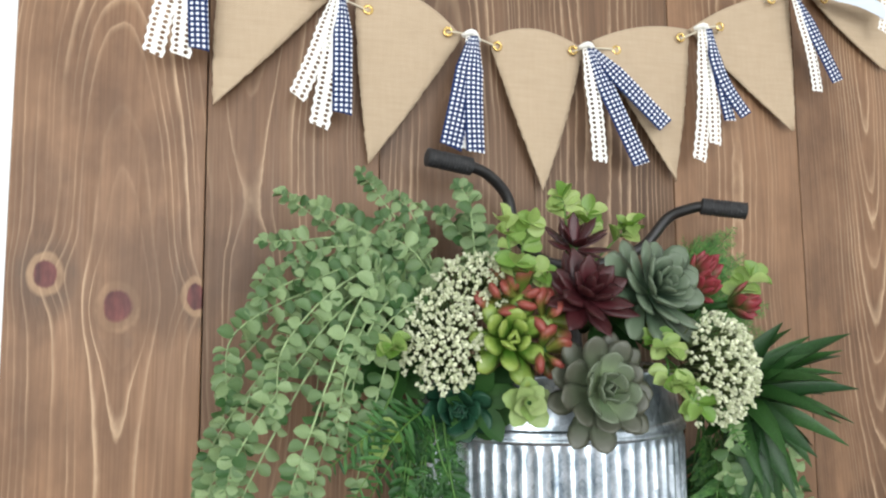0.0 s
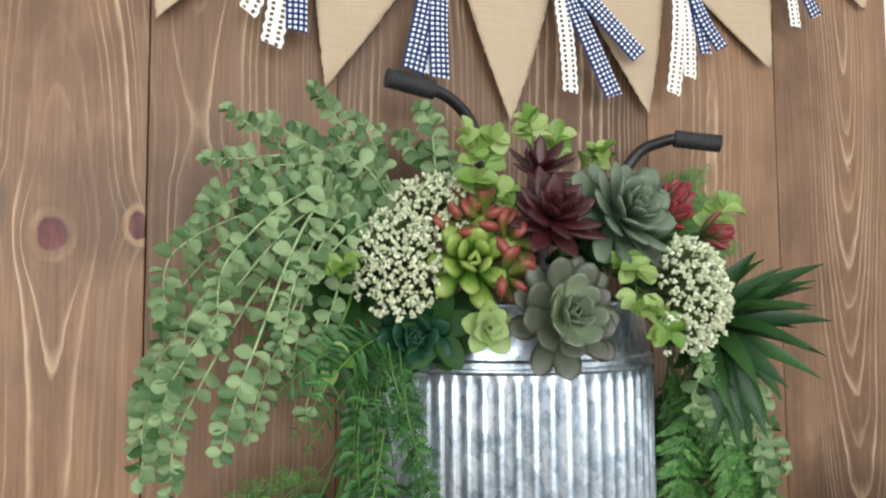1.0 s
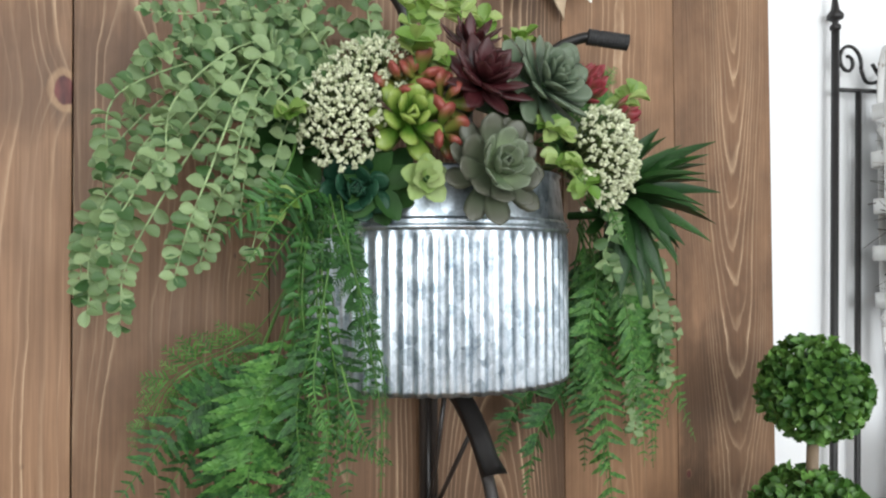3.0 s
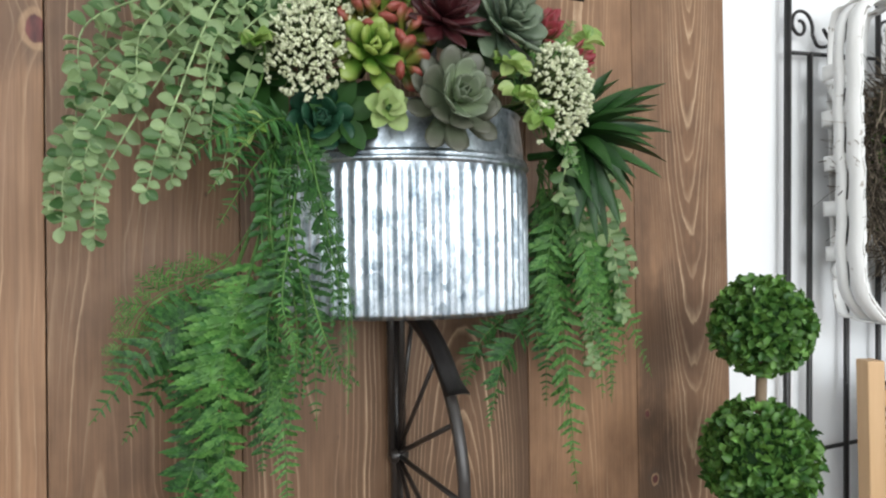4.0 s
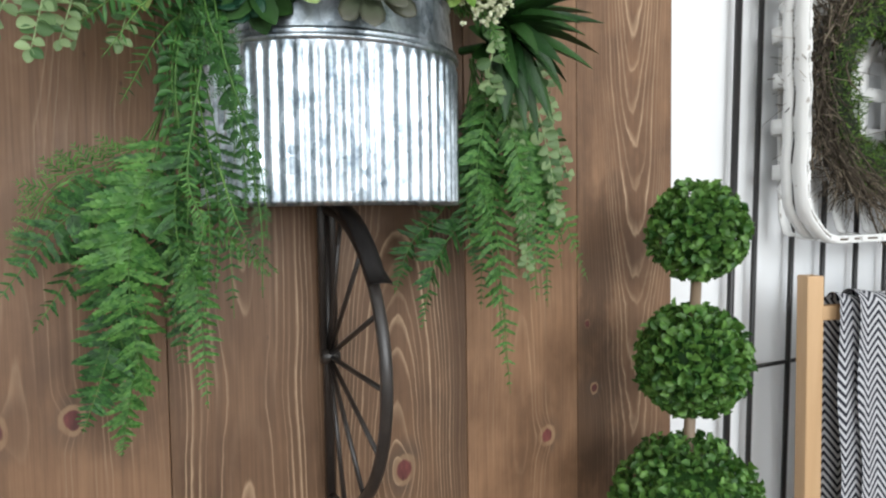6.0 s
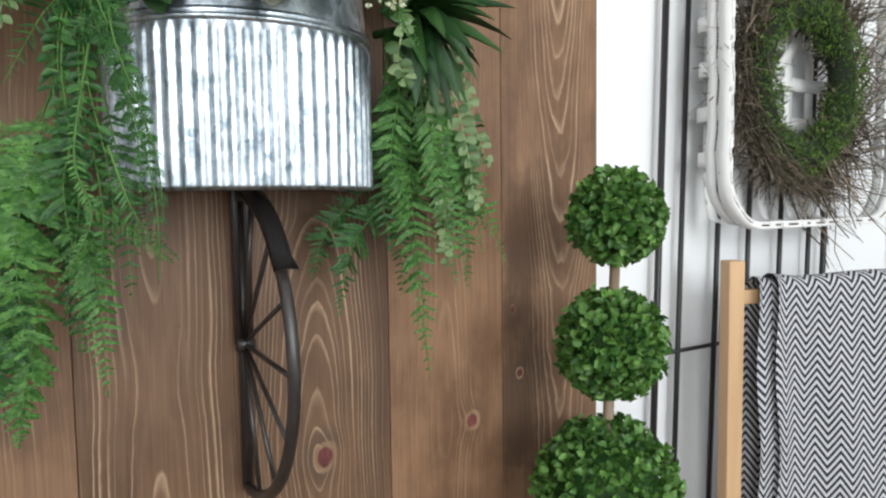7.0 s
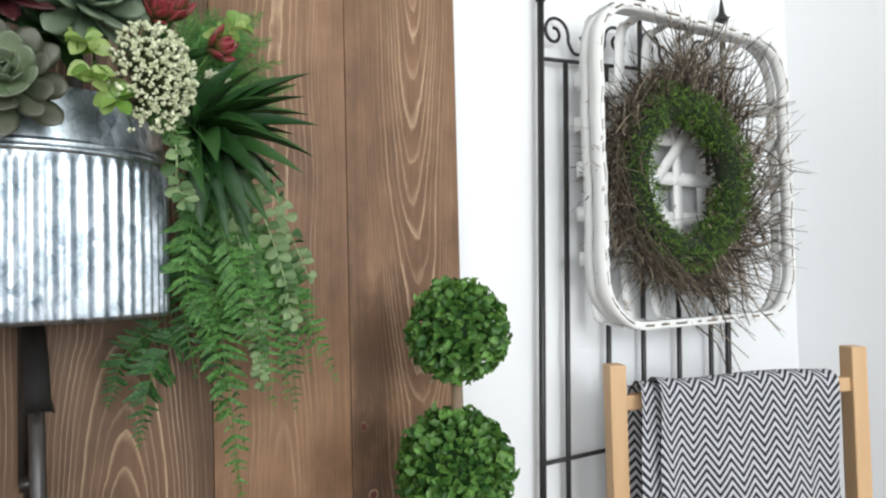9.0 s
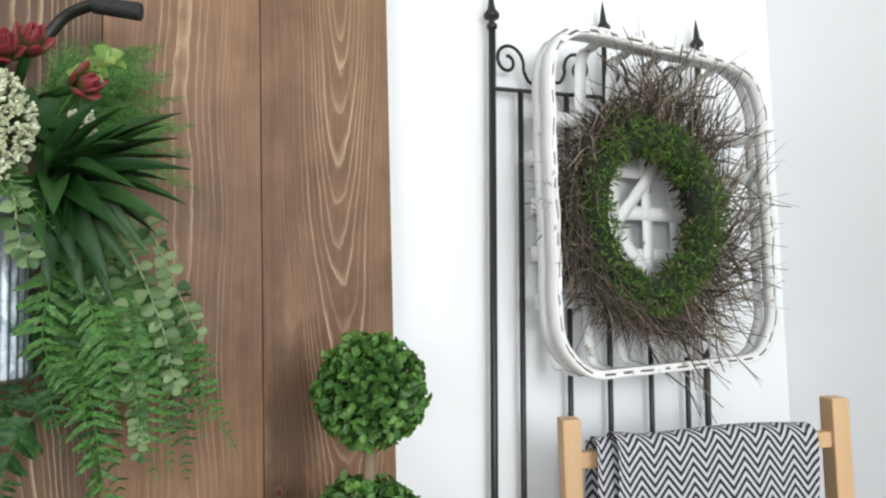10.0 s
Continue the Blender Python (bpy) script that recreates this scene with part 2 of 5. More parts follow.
def part(name, geo, material, parent, label="", smooth=True):
    """One mesh object under a thing or a part; geo is a bmesh or (verts, faces[, uvs]) in the thing's own frame."""
    base = BASE[parent]
    if isinstance(geo, bmesh.types.BMesh):
        bmesh.ops.translate(geo, verts=geo.verts, vec=-base)
        me = bpy.data.meshes.new(name)
        geo.to_mesh(me)
        geo.free()
        me.polygons.foreach_set("use_smooth", [smooth] * len(me.polygons))
    else:
        v = np.asarray(geo[0], float) - np.array(base)
        me = as_mesh(name, v, geo[1], geo[2] if len(geo) > 2 else None, smooth)
    me.materials.append(material)
    ob = new(name, me)
    ob.parent = parent
    BASE[ob] = base
    return tagged(ob, label)


def piece(name, mesh, parent, m):
    """An object on shared mesh data, placed by m in the thing's own frame."""
    ob = new(name, mesh)
    ob.parent = parent
    ob.matrix_basis = Matrix.Translation(-BASE[parent]) @ m
    return ob


def box(bm, x0, x1, y0, y1, z0, z1, bevel=0.0):
    b = bmesh.new()
    bmesh.ops.create_cube(b, size=1)
    bmesh.ops.scale(b, verts=b.verts, vec=(x1 - x0, y1 - y0, z1 - z0))
    bmesh.ops.translate(b, verts=b.verts, vec=((x0 + x1) / 2, (y0 + y1) / 2, (z0 + z1) / 2))
    if bevel:
        bmesh.ops.bevel(b, geom=b.edges[:], offset=bevel, segments=2, affect="EDGES", profile=0.6)
    me = bpy.data.meshes.new("tmp")
    b.to_mesh(me)
    b.free()
    bm.from_mesh(me)
    bpy.data.meshes.remove(me)
    return bm


def tube(points, radius, sides=8, closed=False, flat=1.0, taper=None):
    """Verts and faces of a tube along points; radius may vary by taper(s)."""
    pts = [Vector(p) for p in points]
    n = len(pts)
    verts, faces = [], []
    up = Vector((0.13, 0.31, 0.94)).normalized()
    prev = None
    for i, p in enumerate(pts):
        a, b = (pts[(i - 1) % n], pts[(i + 1) % n]) if closed else (pts[max(i - 1, 0)], pts[min(i + 1, n - 1)])
        d = (b - a).normalized()
        if prev is None:
            u = d.cross(up).normalized()
        else:
            u = (prev - d * prev.dot(d)).normalized()
        prev = u
        w = d.cross(u)
        r = radius * (taper(i / max(n - 1, 1)) if taper else 1)
        for k in range(sides):
            ang = 2 * math.pi * k / sides
            verts.append(p + u * (r * math.cos(ang)) + w * (r * flat * math.sin(ang)))
    for i in range(n if closed else n - 1):
        j = (i + 1) % n
        for k in range(sides):
            l = (k + 1) % sides
            faces.append((i * sides + k, i * sides + l, j * sides + l, j * sides + k))
    if not closed:
        faces.append(tuple(range(sides - 1, -1, -1)))
        faces.append(tuple((n - 1) * sides + k for k in range(sides)))
    return verts, faces


def joined(geos):
    verts, faces, uvs = [], [], []
    for g in geos:
        o = len(verts)
        verts += list(g[0])
        faces += [tuple(i + o for i in f) for f in g[1]]
        if len(g) > 2:
            uvs += list(g[2])
    return (verts, faces, uvs) if uvs else (verts, faces)


def stamped(template, mats):
    """Many copies of one small template in one mesh."""
    tv = np.array([tuple(v) for v in template[0]], float)
    th = np.c_[tv, np.ones(len(tv))]
    n = len(tv)
    verts = np.concatenate([(th @ np.array(m).T)[:, :3] for m in mats]) if mats else np.zeros((0, 3))
    faces = [tuple(i + n * k for i in f) for k in range(len(mats)) for f in template[1]]
    if len(template) > 2:
        return verts, faces, np.tile(np.array(template[2], float), (len(mats), 1))
    return verts, faces


def smooth_path(points, n):
    """A soft curve of n points through the given ones."""
    p = [Vector(q) for q in points]
    p = [p[0] * 2 - p[1]] + p + [p[-1] * 2 - p[-2]]
    out = []
    for i in range(n):
        s = i / (n - 1) * (len(p) - 3)
        k = min(int(s), len(p) - 4)
        u = s - k
        a, b, c, d = p[k : k + 4]
        out.append(0.5 * (2 * b + (c - a) * u + (2 * a - 5 * b + 4 * c - d) * u * u + (3 * b - a - 3 * c + d) * u * u * u))
    return out


def lathe(profile, centre, sides=32):
    verts, faces = [], []
    for r, z in profile:
        for k in range(sides):
            a = 2 * math.pi * k / sides
            verts.append((centre[0] + r * math.cos(a), centre[1] + r * math.sin(a), z))
    for i in range(len(profile) - 1):
        for k in range(sides):
            l = (k + 1) % sides
            faces.append((i * sides + k, i * sides + l, (i + 1) * sides + l, (i + 1) * sides + k))
    return verts, faces


# ---- the room ----
def slab(name, x0, x1, y0, y1, z0, z1, material, label, category):
    bm = box(bmesh.new(), x0, x1, y0, y1, z0, z1)
    me = bpy.data.meshes.new(name)
    bm.to_mesh(me)
    bm.free()
    me.materials.append(material)
    return tagged(new(name, me), label, category, kind="structure")


T = 0.12
slab("floor", LEFT_X - T, RIGHT_X + T, FRONT_Y - T, BACK_Y + T, -0.1, 0, FLOOR, "brown wooden floor of the bright room", "floor")
slab("ceiling", LEFT_X - T, RIGHT_X + T, FRONT_Y - T, BACK_Y + T, CEIL_Z, CEIL_Z + 0.1, CEILING, "plain white painted ceiling of the room", "ceiling")
slab("wall_north", LEFT_X - T, RIGHT_X + T, BACK_Y, BACK_Y + T, 0, CEIL_Z, WALL, "smooth white painted wall behind the plank board", "wall")
slab("wall_east", RIGHT_X, RIGHT_X + T, FRONT_Y - T, BACK_Y, 0, CEIL_Z, WALL, "smooth white painted side wall meeting in a corner", "wall")
slab("wall_west", LEFT_X - T, LEFT_X, FRONT_Y - T, BACK_Y, 0, CEIL_Z, WALL, "plain white painted wall closing the room", "wall")
bm = bmesh.new()
edge_x = LEFT_X
for wx0, wx1, wz0, wz1 in sorted(WINDOWS):
    box(bm, edge_x, wx0, FRONT_Y - T, FRONT_Y, 0, CEIL_Z)
    box(bm, wx0, wx1, FRONT_Y - T, FRONT_Y, 0, wz0)
    box(bm, wx0, wx1, FRONT_Y - T, FRONT_Y, wz1, CEIL_Z)
    edge_x = wx1
box(bm, edge_x, RIGHT_X, FRONT_Y - T, FRONT_Y, 0, CEIL_Z)
me = bpy.data.meshes.new("wall_south")
bm.to_mesh(me)
bm.free()
me.materials.append(WALL)
tagged(new("wall_south", me), "white painted wall with two wide window openings", "wall", kind="structure")

# ---- the plank board ----
W, EDGE, FACE = 0.186, 0.85, 1.25
board = thing("plank_board", (0.292, FACE, 0.06), "tall board of brown-stained knotty pine planks on the white wall", "board")
PLANKS = [
    (-0.165, [(-0.229, 1.414, 0.017), (-0.162, 1.381, 0.020), (-0.086, 1.391, 0.016), (-0.2, 0.62, 0.014)],
     [(0.3, 0.05), (0.9, 0.03), (1.22, 0.022), (1.31, 0.018), (1.385, 0.002), (1.46, 0.012), (1.59, 0.031), (1.72, 0.05), (2.0, 0.085)], 1.7, 1.26, 0.8, 0.10, 0.75, [(-0.12, 1.42, 0.04, 0.07, 0.35), (-0.23, 1.40, 0.03, 0.05, 0.4)]),
    (-0.030, [(-0.058, 0.886, 0.015), (0.013, 0.889, 0.012), (-0.052, 1.291, 0.010)],
     [(0.6, 0.03), (0.87, 0.003), (0.99, 0.011), (1.13, 0.025), (1.21, 0.028), (1.30, 0.006), (1.44, 0.024), (1.49, 0.031), (1.55, 0.026), (1.62, 0.017), (1.74, 0.0), (2.0, 0.04)], 5.2, 0.92, 0.85, 0.10, 0.9, [(0.05, 0.92, 0.05, 0.09, 0.4)]),
    (0.187, [(0.187, 1.108, 0.011)],
     [(0.4, 0.03), (0.70, 0.004), (0.84, 0.021), (0.89, 0.027), (0.945, 0.023), (1.06, 0.0), (1.13, 0.012), (1.3, 0.035), (1.6, 0.02), (2.0, 0.07)], 9.4, 0.72, 0.9, 0.11, 1.0, [(0.15, 0.97, 0.012, 0.05, 0.5)]),
    (0.376, [(0.384, 0.767, 0.016)],
     [(0.4, 0.05), (0.60, 0.022), (0.75, 0.002), (0.82, 0.010), (0.90, 0.023), (0.965, 0.033), (1.02, 0.042), (1.07, 0.049), (1.3, 0.075), (1.9, 0.06)], 13.1, 0.74, 1.0, 0.075, 1.15, [(0.46, 0.92, 0.035, 0.30, 0.45)]),
    (0.566, [(0.608, 0.774, 0.013), (0.53, 0.52, 0.012)],
     [(0.5, 0.03), (0.72, 0.012), (0.785, 0.002), (0.85, 0.012), (0.95, 0.022), (1.15, 0.028), (1.5, 0.024), (2.0, 0.034)], 17.9, 1.2, 0.75, 0.055, 1.3, [(0.49, 1.25, 0.02, 0.2, 0.3)]),
    (0.775, [(0.695, 0.832, 0.007), (0.682, 0.929, 0.005)],
     [(0.3, 0.09), (0.95, 0.066), (1.15, 0.050), (1.30, 0.037), (1.45, 0.024), (1.60, 0.011), (1.76, 0.0), (2.0, 0.02)], 21.3, 1.14, 1.0, 0.050, 1.7, [(0.69, 0.80, 0.06, 0.16, 0.75), (0.70, 1.03, 0.045, 0.14, 0.6), (0.70, 1.42, 0.04, 0.06, 0.3)]),
]
TOP = 2.02
GAPS = (0.0, 0.0006, 0.0003, 0.0002, 0.0003, 0.0004, 0.0)
for i, (axis, knots, depth, seed, tone, figure, clear, rate, stains) in enumerate(PLANKS):
    x0 = EDGE - (6 - i) * W
    bm = box(bmesh.new(), x0 + GAPS[i], x0 + W - GAPS[i + 1], FACE + (0.0, 0.001, 0.0, 0.0015, 0.0005, 0.0)[i], FACE + 0.02, 0.08, TOP, 0.0014)
    part("plank", bm, plank_wood("stained_plank_%d" % i, axis, knots, depth, seed, tone, figure, clear, rate, stains), board, smooth=False)
BATTEN = plank_wood("batten_wood", 0.2, [], [(0.2, 0.02), (1.0, 0.05), (1.9, 0.03)], 3, 0.9)
for z in (0.35, 1.05, 1.78):
    part("batten", box(bmesh.new(), EDGE - 6 * W + 0.03, EDGE - 0.03, FACE + 0.0205, FACE + 0.045, z - 0.04, z + 0.04, 0.002), BATTEN, board, smooth=False)

# ---- the half bicycle planter ----
bike = thing("bicycle_wall_planter", (0.283, 1.24, 0.76), "dark metal half bicycle wall planter with galvanised bucket", "wall planter")
BX, BY, BR, BZ0, BZ1 = 0.278, 1.172, 0.130, 1.103, 1.257


def bucket_ring(r, z, n, wave=0.0, waves=0):
    """A half-round outline with straight sides back to the board."""
    pts = []
    back = 1.246
    arc = math.pi * r
    side = back - BY
    total = arc + 2 * side
    for i in range(n + 1):
        s = i / n * total
        if s < side:
            p, d = (BX - r, back - s), (-1, 0)
        elif s < side + arc:
            a = math.pi + (s - side) / r
            p, d = (BX + r * math.cos(a), BY + r * 0.84 * math.sin(a)), (math.cos(a), math.sin(a))
        else:
            p, d = (BX + r, BY + (s - side - arc)), (1, 0)
        c = math.cos(2 * math.pi * waves * i / n)
        k = math.copysign(wave * abs(c) ** 0.65, c) if wave else 0
        pts.append((p[0] + d[0] * k, p[1] + d[1] * k, z))
    return pts


def bucket_wall(levels, n, waves=38):
    verts, faces = [], []
    for r, z, wave in levels:
        verts += bucket_ring(r, z, n, wave, waves)
    c = n + 1
    for i in range(len(levels) - 1):
        for k in range(n):
            faces.append((i * c + k, i * c + k + 1, (i + 1) * c + k + 1, (i + 1) * c + k))
    return verts, faces


N = 38 * 10
WV = 0.0020
bucket = part("bucket", bucket_wall([(BR - 0.006, BZ0 + 0.004, WV), (BR, BZ0, WV), (BR + 0.001, BZ0 + 0.005, WV), (BR + 0.001, BZ1 - 0.012, WV), (BR + 0.001, BZ1 - 0.006, 0.0006), (BR + 0.001, BZ1 - 0.002, 0)], N), STEEL, bike, "corrugated galvanised steel bucket")
part("rim_bead", bucket_wall([(BR + 0.001, BZ1 - 0.003, 0), (BR + 0.004, BZ1 - 0.001, 0), (BR + 0.0045, BZ1 + 0.002, 0), (BR + 0.001, BZ1 + 0.004, 0), (BR + 0.003, BZ1 + 0.006, 0), (BR + 0.001, BZ1 + 0.009, 0), (BR - 0.001, BZ1 + 0.010, 0)], N // 3), STEEL, bucket)
part("collar", bucket_wall([(BR - 0.001, BZ1 + 0.009, 0), (BR - 0.003, BZ1 + 0.03, 0), (BR - 0.006, BZ1 + 0.055, 0), (BR - 0.004, BZ1 + 0.058, 0), (BR - 0.010, BZ1 + 0.056, 0), (BR - 0.019, BZ1 + 0.0, 0)], N // 3), STEEL, bucket)
ring = bucket_ring(BR - 0.004, BZ0 + 0.006, 60)
part("bucket_bottom", (ring, [tuple(range(len(ring)))]), STEEL, bucket)
soil = bucket_ring(BR - 0.02, BZ1 + 0.03, 60)
MOSS_DARK = leaf_green("dark_moss_and_gap_shade", (0.012, 0.02, 0.008), (0.03, 0.035, 0.012), 0.9)
part("filling", (soil, [tuple(range(len(soil)))]), MOSS_DARK, bucket, "dark mossy filling")

HX, HY, HZ, HR = 0.283, 1.238, 0.928, 0.172


def arc_yz(r, a0, a1, n, x=HX, cy=HY, cz=HZ):
    """Points of an arc in the wheel's plane; 0 degrees points out from the board, 90 up."""
    return [(x, cy - r * math.cos(radians(a0 + (a1 - a0) * i / n)), cz + r * math.sin(radians(a0 + (a1 - a0) * i / n))) for i in range(n + 1)]


wheel = part("wheel", tube(arc_yz(HR, -90, 90, 36), 0.0066, 10), BRONZE, bike, "half wheel of dark bronze metal")
part("axle_bar", tube([(HX, HY + 0.004, HZ - HR), (HX, HY + 0.004, HZ + HR)], 0.006, 10), BRONZE, wheel)
part("hub", tube([(HX - 0.010, HY - 0.004, HZ), (HX + 0.010, HY - 0.004, HZ)], 0.0085, 12), BRONZE, wheel)
for a in (-75, -52, -27, -2, 24, 49, 73):
    part("spoke", tube([(HX, HY - 0.006 * math.cos(radians(a)), HZ + 0.006 * math.sin(radians(a))), (HX, HY - HR * math.cos(radians(a)), HZ + HR * math.sin(radians(a)))], 0.0028, 6), BRONZE, wheel)
# mudguard: a curved strip over the front upper quarter
verts, faces = [], []
na = 20
for i in range(na + 1):
    a = radians(31 + 57 * i / na)
    for k, (dx, dr) in enumerate(((-0.0115, 0.009), (-0.009, 0.0145), (0, 0.017), (0.009, 0.0145), (0.0115, 0.009), (0.008, 0.0125), (0, 0.015), (-0.008, 0.0125))):
        lip = 0.007 * max(0.0, 1 - i / 2.0)  # the lower end flares outwards
        verts.append((HX + dx * (1 + 25 * lip), HY - (HR + dr + lip) * math.cos(a), HZ + (HR + dr + lip) * math.sin(a)))
for i in range(na):
    for k in range(8):
        faces.append((i * 8 + k, i * 8 + (k + 1) % 8, (i + 1) * 8 + (k + 1) % 8, (i + 1) * 8 + k))
faces += [tuple(range(8)), tuple(na * 8 + k for k in range(7, -1, -1))]
part("mudguard", (verts, faces), BLACK, bike, "black painted mudguard")
for dx in (-0.0065, 0.0065):
    part("fork_bar", tube([(HX + dx, HY - 0.001, HZ), (HX + dx, HY - 0.001, 1.10), (HX + dx * 0.5, HY - 0.001, 1.2)], 0.0048, 10), BRONZE, bike)
part("stem", tube([(0.325, 1.225, 1.18), (0.328, 1.225, 1.43)], 0.008, 12), BLACK, bike)
bar_l = smooth_path([(0.328, 1.225, 1.425), (0.29, 1.22, 1.43), (0.252, 1.205, 1.455), (0.24, 1.2, 1.497), (0.216, 1.19, 1.519), (0.19, 1.181, 1.527), (0.15, 1.173, 1.532)], 40)
bar_r = smooth_path([(0.328, 1.225, 1.425), (0.37, 1.22, 1.43), (0.41, 1.212, 1.448), (0.435, 1.2, 1.479), (0.452, 1.185, 1.488), (0.468, 1.172, 1.49), (0.503, 1.156, 1.484)], 40)
handlebar = part("handlebar", joined([tube(bar_l, 0.0062, 10), tube(bar_r, 0.0062, 10)]), BLACK, bike, "curved black handlebar")


def grip(a, b):
    a, b = Vector(a), Vector(b)
    n = 45
    pts = [a.lerp(b, i / n) for i in range(n + 1)]
    return tube(pts, 0.0098, 12, taper=lambda s: (0.88 if int(s * n) % 3 == 0 else 1.0) * (0.8 if s in (0.0, 1.0) else 1))


part("grip", grip((0.143, 1.172, 1.5325), (0.194, 1.182, 1.5262)), RUBBER, handlebar, "ribbed black rubber grip")
part("grip", grip((0.462, 1.174, 1.4905), (0.507, 1.154, 1.483)), RUBBER, handlebar, "ribbed black rubber grip")

# ---- plants: leaf shapes ----
def sheet_leaf(rows, cup=0.12, droop=0.0, cols=3):
    """A thin leaf along +Y, unit long; rows of (y, half width)."""
    verts, faces, uvs = [], [], []
    for y, w in rows:
        for k in range(cols):
            s = 2 * k / (cols - 1) - 1
            verts.append((s * w, y, cup * s * s * w * 2 - droop * y * y))
            uvs.append((0.5 + s * 0.5, y))
    for i in range(len(rows) - 1):
        for k in range(cols - 1):
            a = i * cols + k
            faces.append((a, a + 1, a + cols + 1, a + cols))
    return verts, faces, uvs


def fleshy_leaf(rows, thick=0.35, curl=0.25, sides=6):
    """A plump leaf along +Y with a thick middle; rows of (y, half width)."""
    verts, faces, uvs = [], [], []
    for y, w in rows:
        for k in range(sides):
            a = 2 * math.pi * k / sides
            verts.append((w * math.cos(a), y, w * thick * math.sin(a) + curl * y * y + 0.10 * (math.cos(a) ** 2) * w))
            uvs.append((0.5 + 0.5 * math.cos(a), y))
    n = len(rows)
    for i in range(n - 1):
        for k in range(sides):
            l = (k + 1) % sides
            faces.append((i * sides + k, i * sides + l, (i + 1) * sides + l, (i + 1) * sides + k))
    faces.append(tuple((n - 1) * sides + k for k in range(sides)))
    return verts, faces, uvs


ROUND = sheet_leaf([(0, 0.05), (0.14, 0.24), (0.4, 0.40), (0.68, 0.40), (0.9, 0.24), (1.0, 0.05)], 0.38)
NEEDLE = sheet_leaf([(0, 0.08), (0.35, 0.16), (0.75, 0.12), (1, 0.02)], 0.2, 0.1)
BLADE = sheet_leaf([(0, 0.05), (0.15, 0.068), (0.4, 0.066), (0.65, 0.05), (0.85, 0.026), (1, 0.002)], 0.5, 0.16)
OBTUSE = [(0, 0.10), (0.25, 0.17), (0.5, 0.27), (0.72, 0.31), (0.88, 0.24), (0.97, 0.11), (1, 0.03)]
SPOON = [(0, 0.10), (0.25, 0.15), (0.5, 0.23), (0.72, 0.27), (0.87, 0.23), (0.95, 0.13), (1, 0.02)]
SLIM = [(0, 0.10), (0.25, 0.16), (0.5, 0.2), (0.75, 0.16), (0.92, 0.06), (1, 0.01)]


def aimed(at, d, up, length, width, depth=None):
    """A pose that lays a leaf's +Y along d with its face towards up."""
    y = Vector(d).normalized()
    x = y.cross(Vector(up))
    x = x.normalized() if x.length > 1e-4 else Vector((1, 0, 0))
    z = x.cross(y)
    m = Matrix((x * width, y * length, z * (depth or width))).transposed().to_4x4()
    m.translation = Vector(at)
    return m


def jitter(rng, a):
    return Vector((rng.uniform(-a, a), rng.uniform(-a, a), rng.uniform(-a, a)))


EUCALYPT = leaf_green("silver_eucalyptus_leaf", (0.040, 0.105, 0.030), (0.27, 0.37, 0.18), 0.5, thin=0.25)
EUCALYPT_STEM = leaf_green("eucalyptus_stem", (0.22, 0.31, 0.14), (0.28, 0.37, 0.18), 0.6)
LIME = leaf_green("lime_green_leaf", (0.115, 0.235, 0.035), (0.37, 0.47, 0.17), 0.36, thin=0.25)
FERN = leaf_green("fern_leaf", (0.011, 0.052, 0.012), (0.052, 0.160, 0.034), 0.5, thin=0.25)
FERN_PALE = leaf_green("young_fern_leaf", (0.030, 0.118, 0.022), (0.120, 0.275, 0.062), 0.5, thin=0.3)
FERN_STEM = leaf_green("fern_stem", (0.05, 0.13, 0.025), (0.08, 0.17, 0.03), 0.6)
SPIKE = leaf_green("dark_spiky_leaf", (0.008, 0.036, 0.008), (0.028, 0.082, 0.018), 0.45, spec=0.3)
BURGUNDY = leaf_green("burgundy_succulent_leaf", (0.022, 0.006, 0.007), (0.075, 0.014, 0.018), 0.4, tip=(0.045, 0.011, 0.012))
GREY_GREEN = leaf_green("grey_green_succulent_leaf", (0.030, 0.062, 0.036), (0.098, 0.145, 0.086), 0.4, tip=(0.105, 0.14, 0.09))
OLIVE_GREY = leaf_green("olive_grey_succulent_leaf", (0.044, 0.066, 0.036), (0.125, 0.155, 0.092), 0.4, tip=(0.075, 0.078, 0.056))
PALE_GREY = leaf_green("pale_grey_succulent_leaf", (0.12, 0.19, 0.095), (0.25, 0.32, 0.18), 0.38, tip=(0.13, 0.16, 0.105))
FRESH = leaf_green("fresh_green_succulent_leaf", (0.040, 0.120, 0.010), (0.085, 0.20, 0.020), 0.36, tip=(0.20, 0.27, 0.055))
REDTIP = leaf_green("red_tipped_succulent_leaf", (0.075, 0.125, 0.018), (0.17, 0.15, 0.03), 0.42, tip=(0.215, 0.048, 0.036))
TEAL = leaf_green("dark_teal_succulent_leaf", (0.006, 0.032, 0.017), (0.016, 0.062, 0.032), 0.45, spec=0.3)
DEEP = leaf_green("deep_leaf_and_gap_shade", (0.010, 0.040, 0.008), (0.026, 0.078, 0.016), 0.55, spec=0.2)
ROSE = leaf_green("rose_tipped_leaf", (0.055, 0.085, 0.018), (0.10, 0.07, 0.03), 0.45, tip=(0.21, 0.022, 0.032))
CREAM = leaf_green("cream_floret", (0.36, 0.40, 0.23), (0.70, 0.72, 0.53), 0.6, spread=0.12)
UMBEL_STEM = leaf_green("umbel_stem", (0.05, 0.075, 0.02), (0.10, 0.13, 0.04), 0.7)


def leaf_mesh(name, template, material):
    me = as_mesh(name, *template)
    me.materials.append(material)
    return me


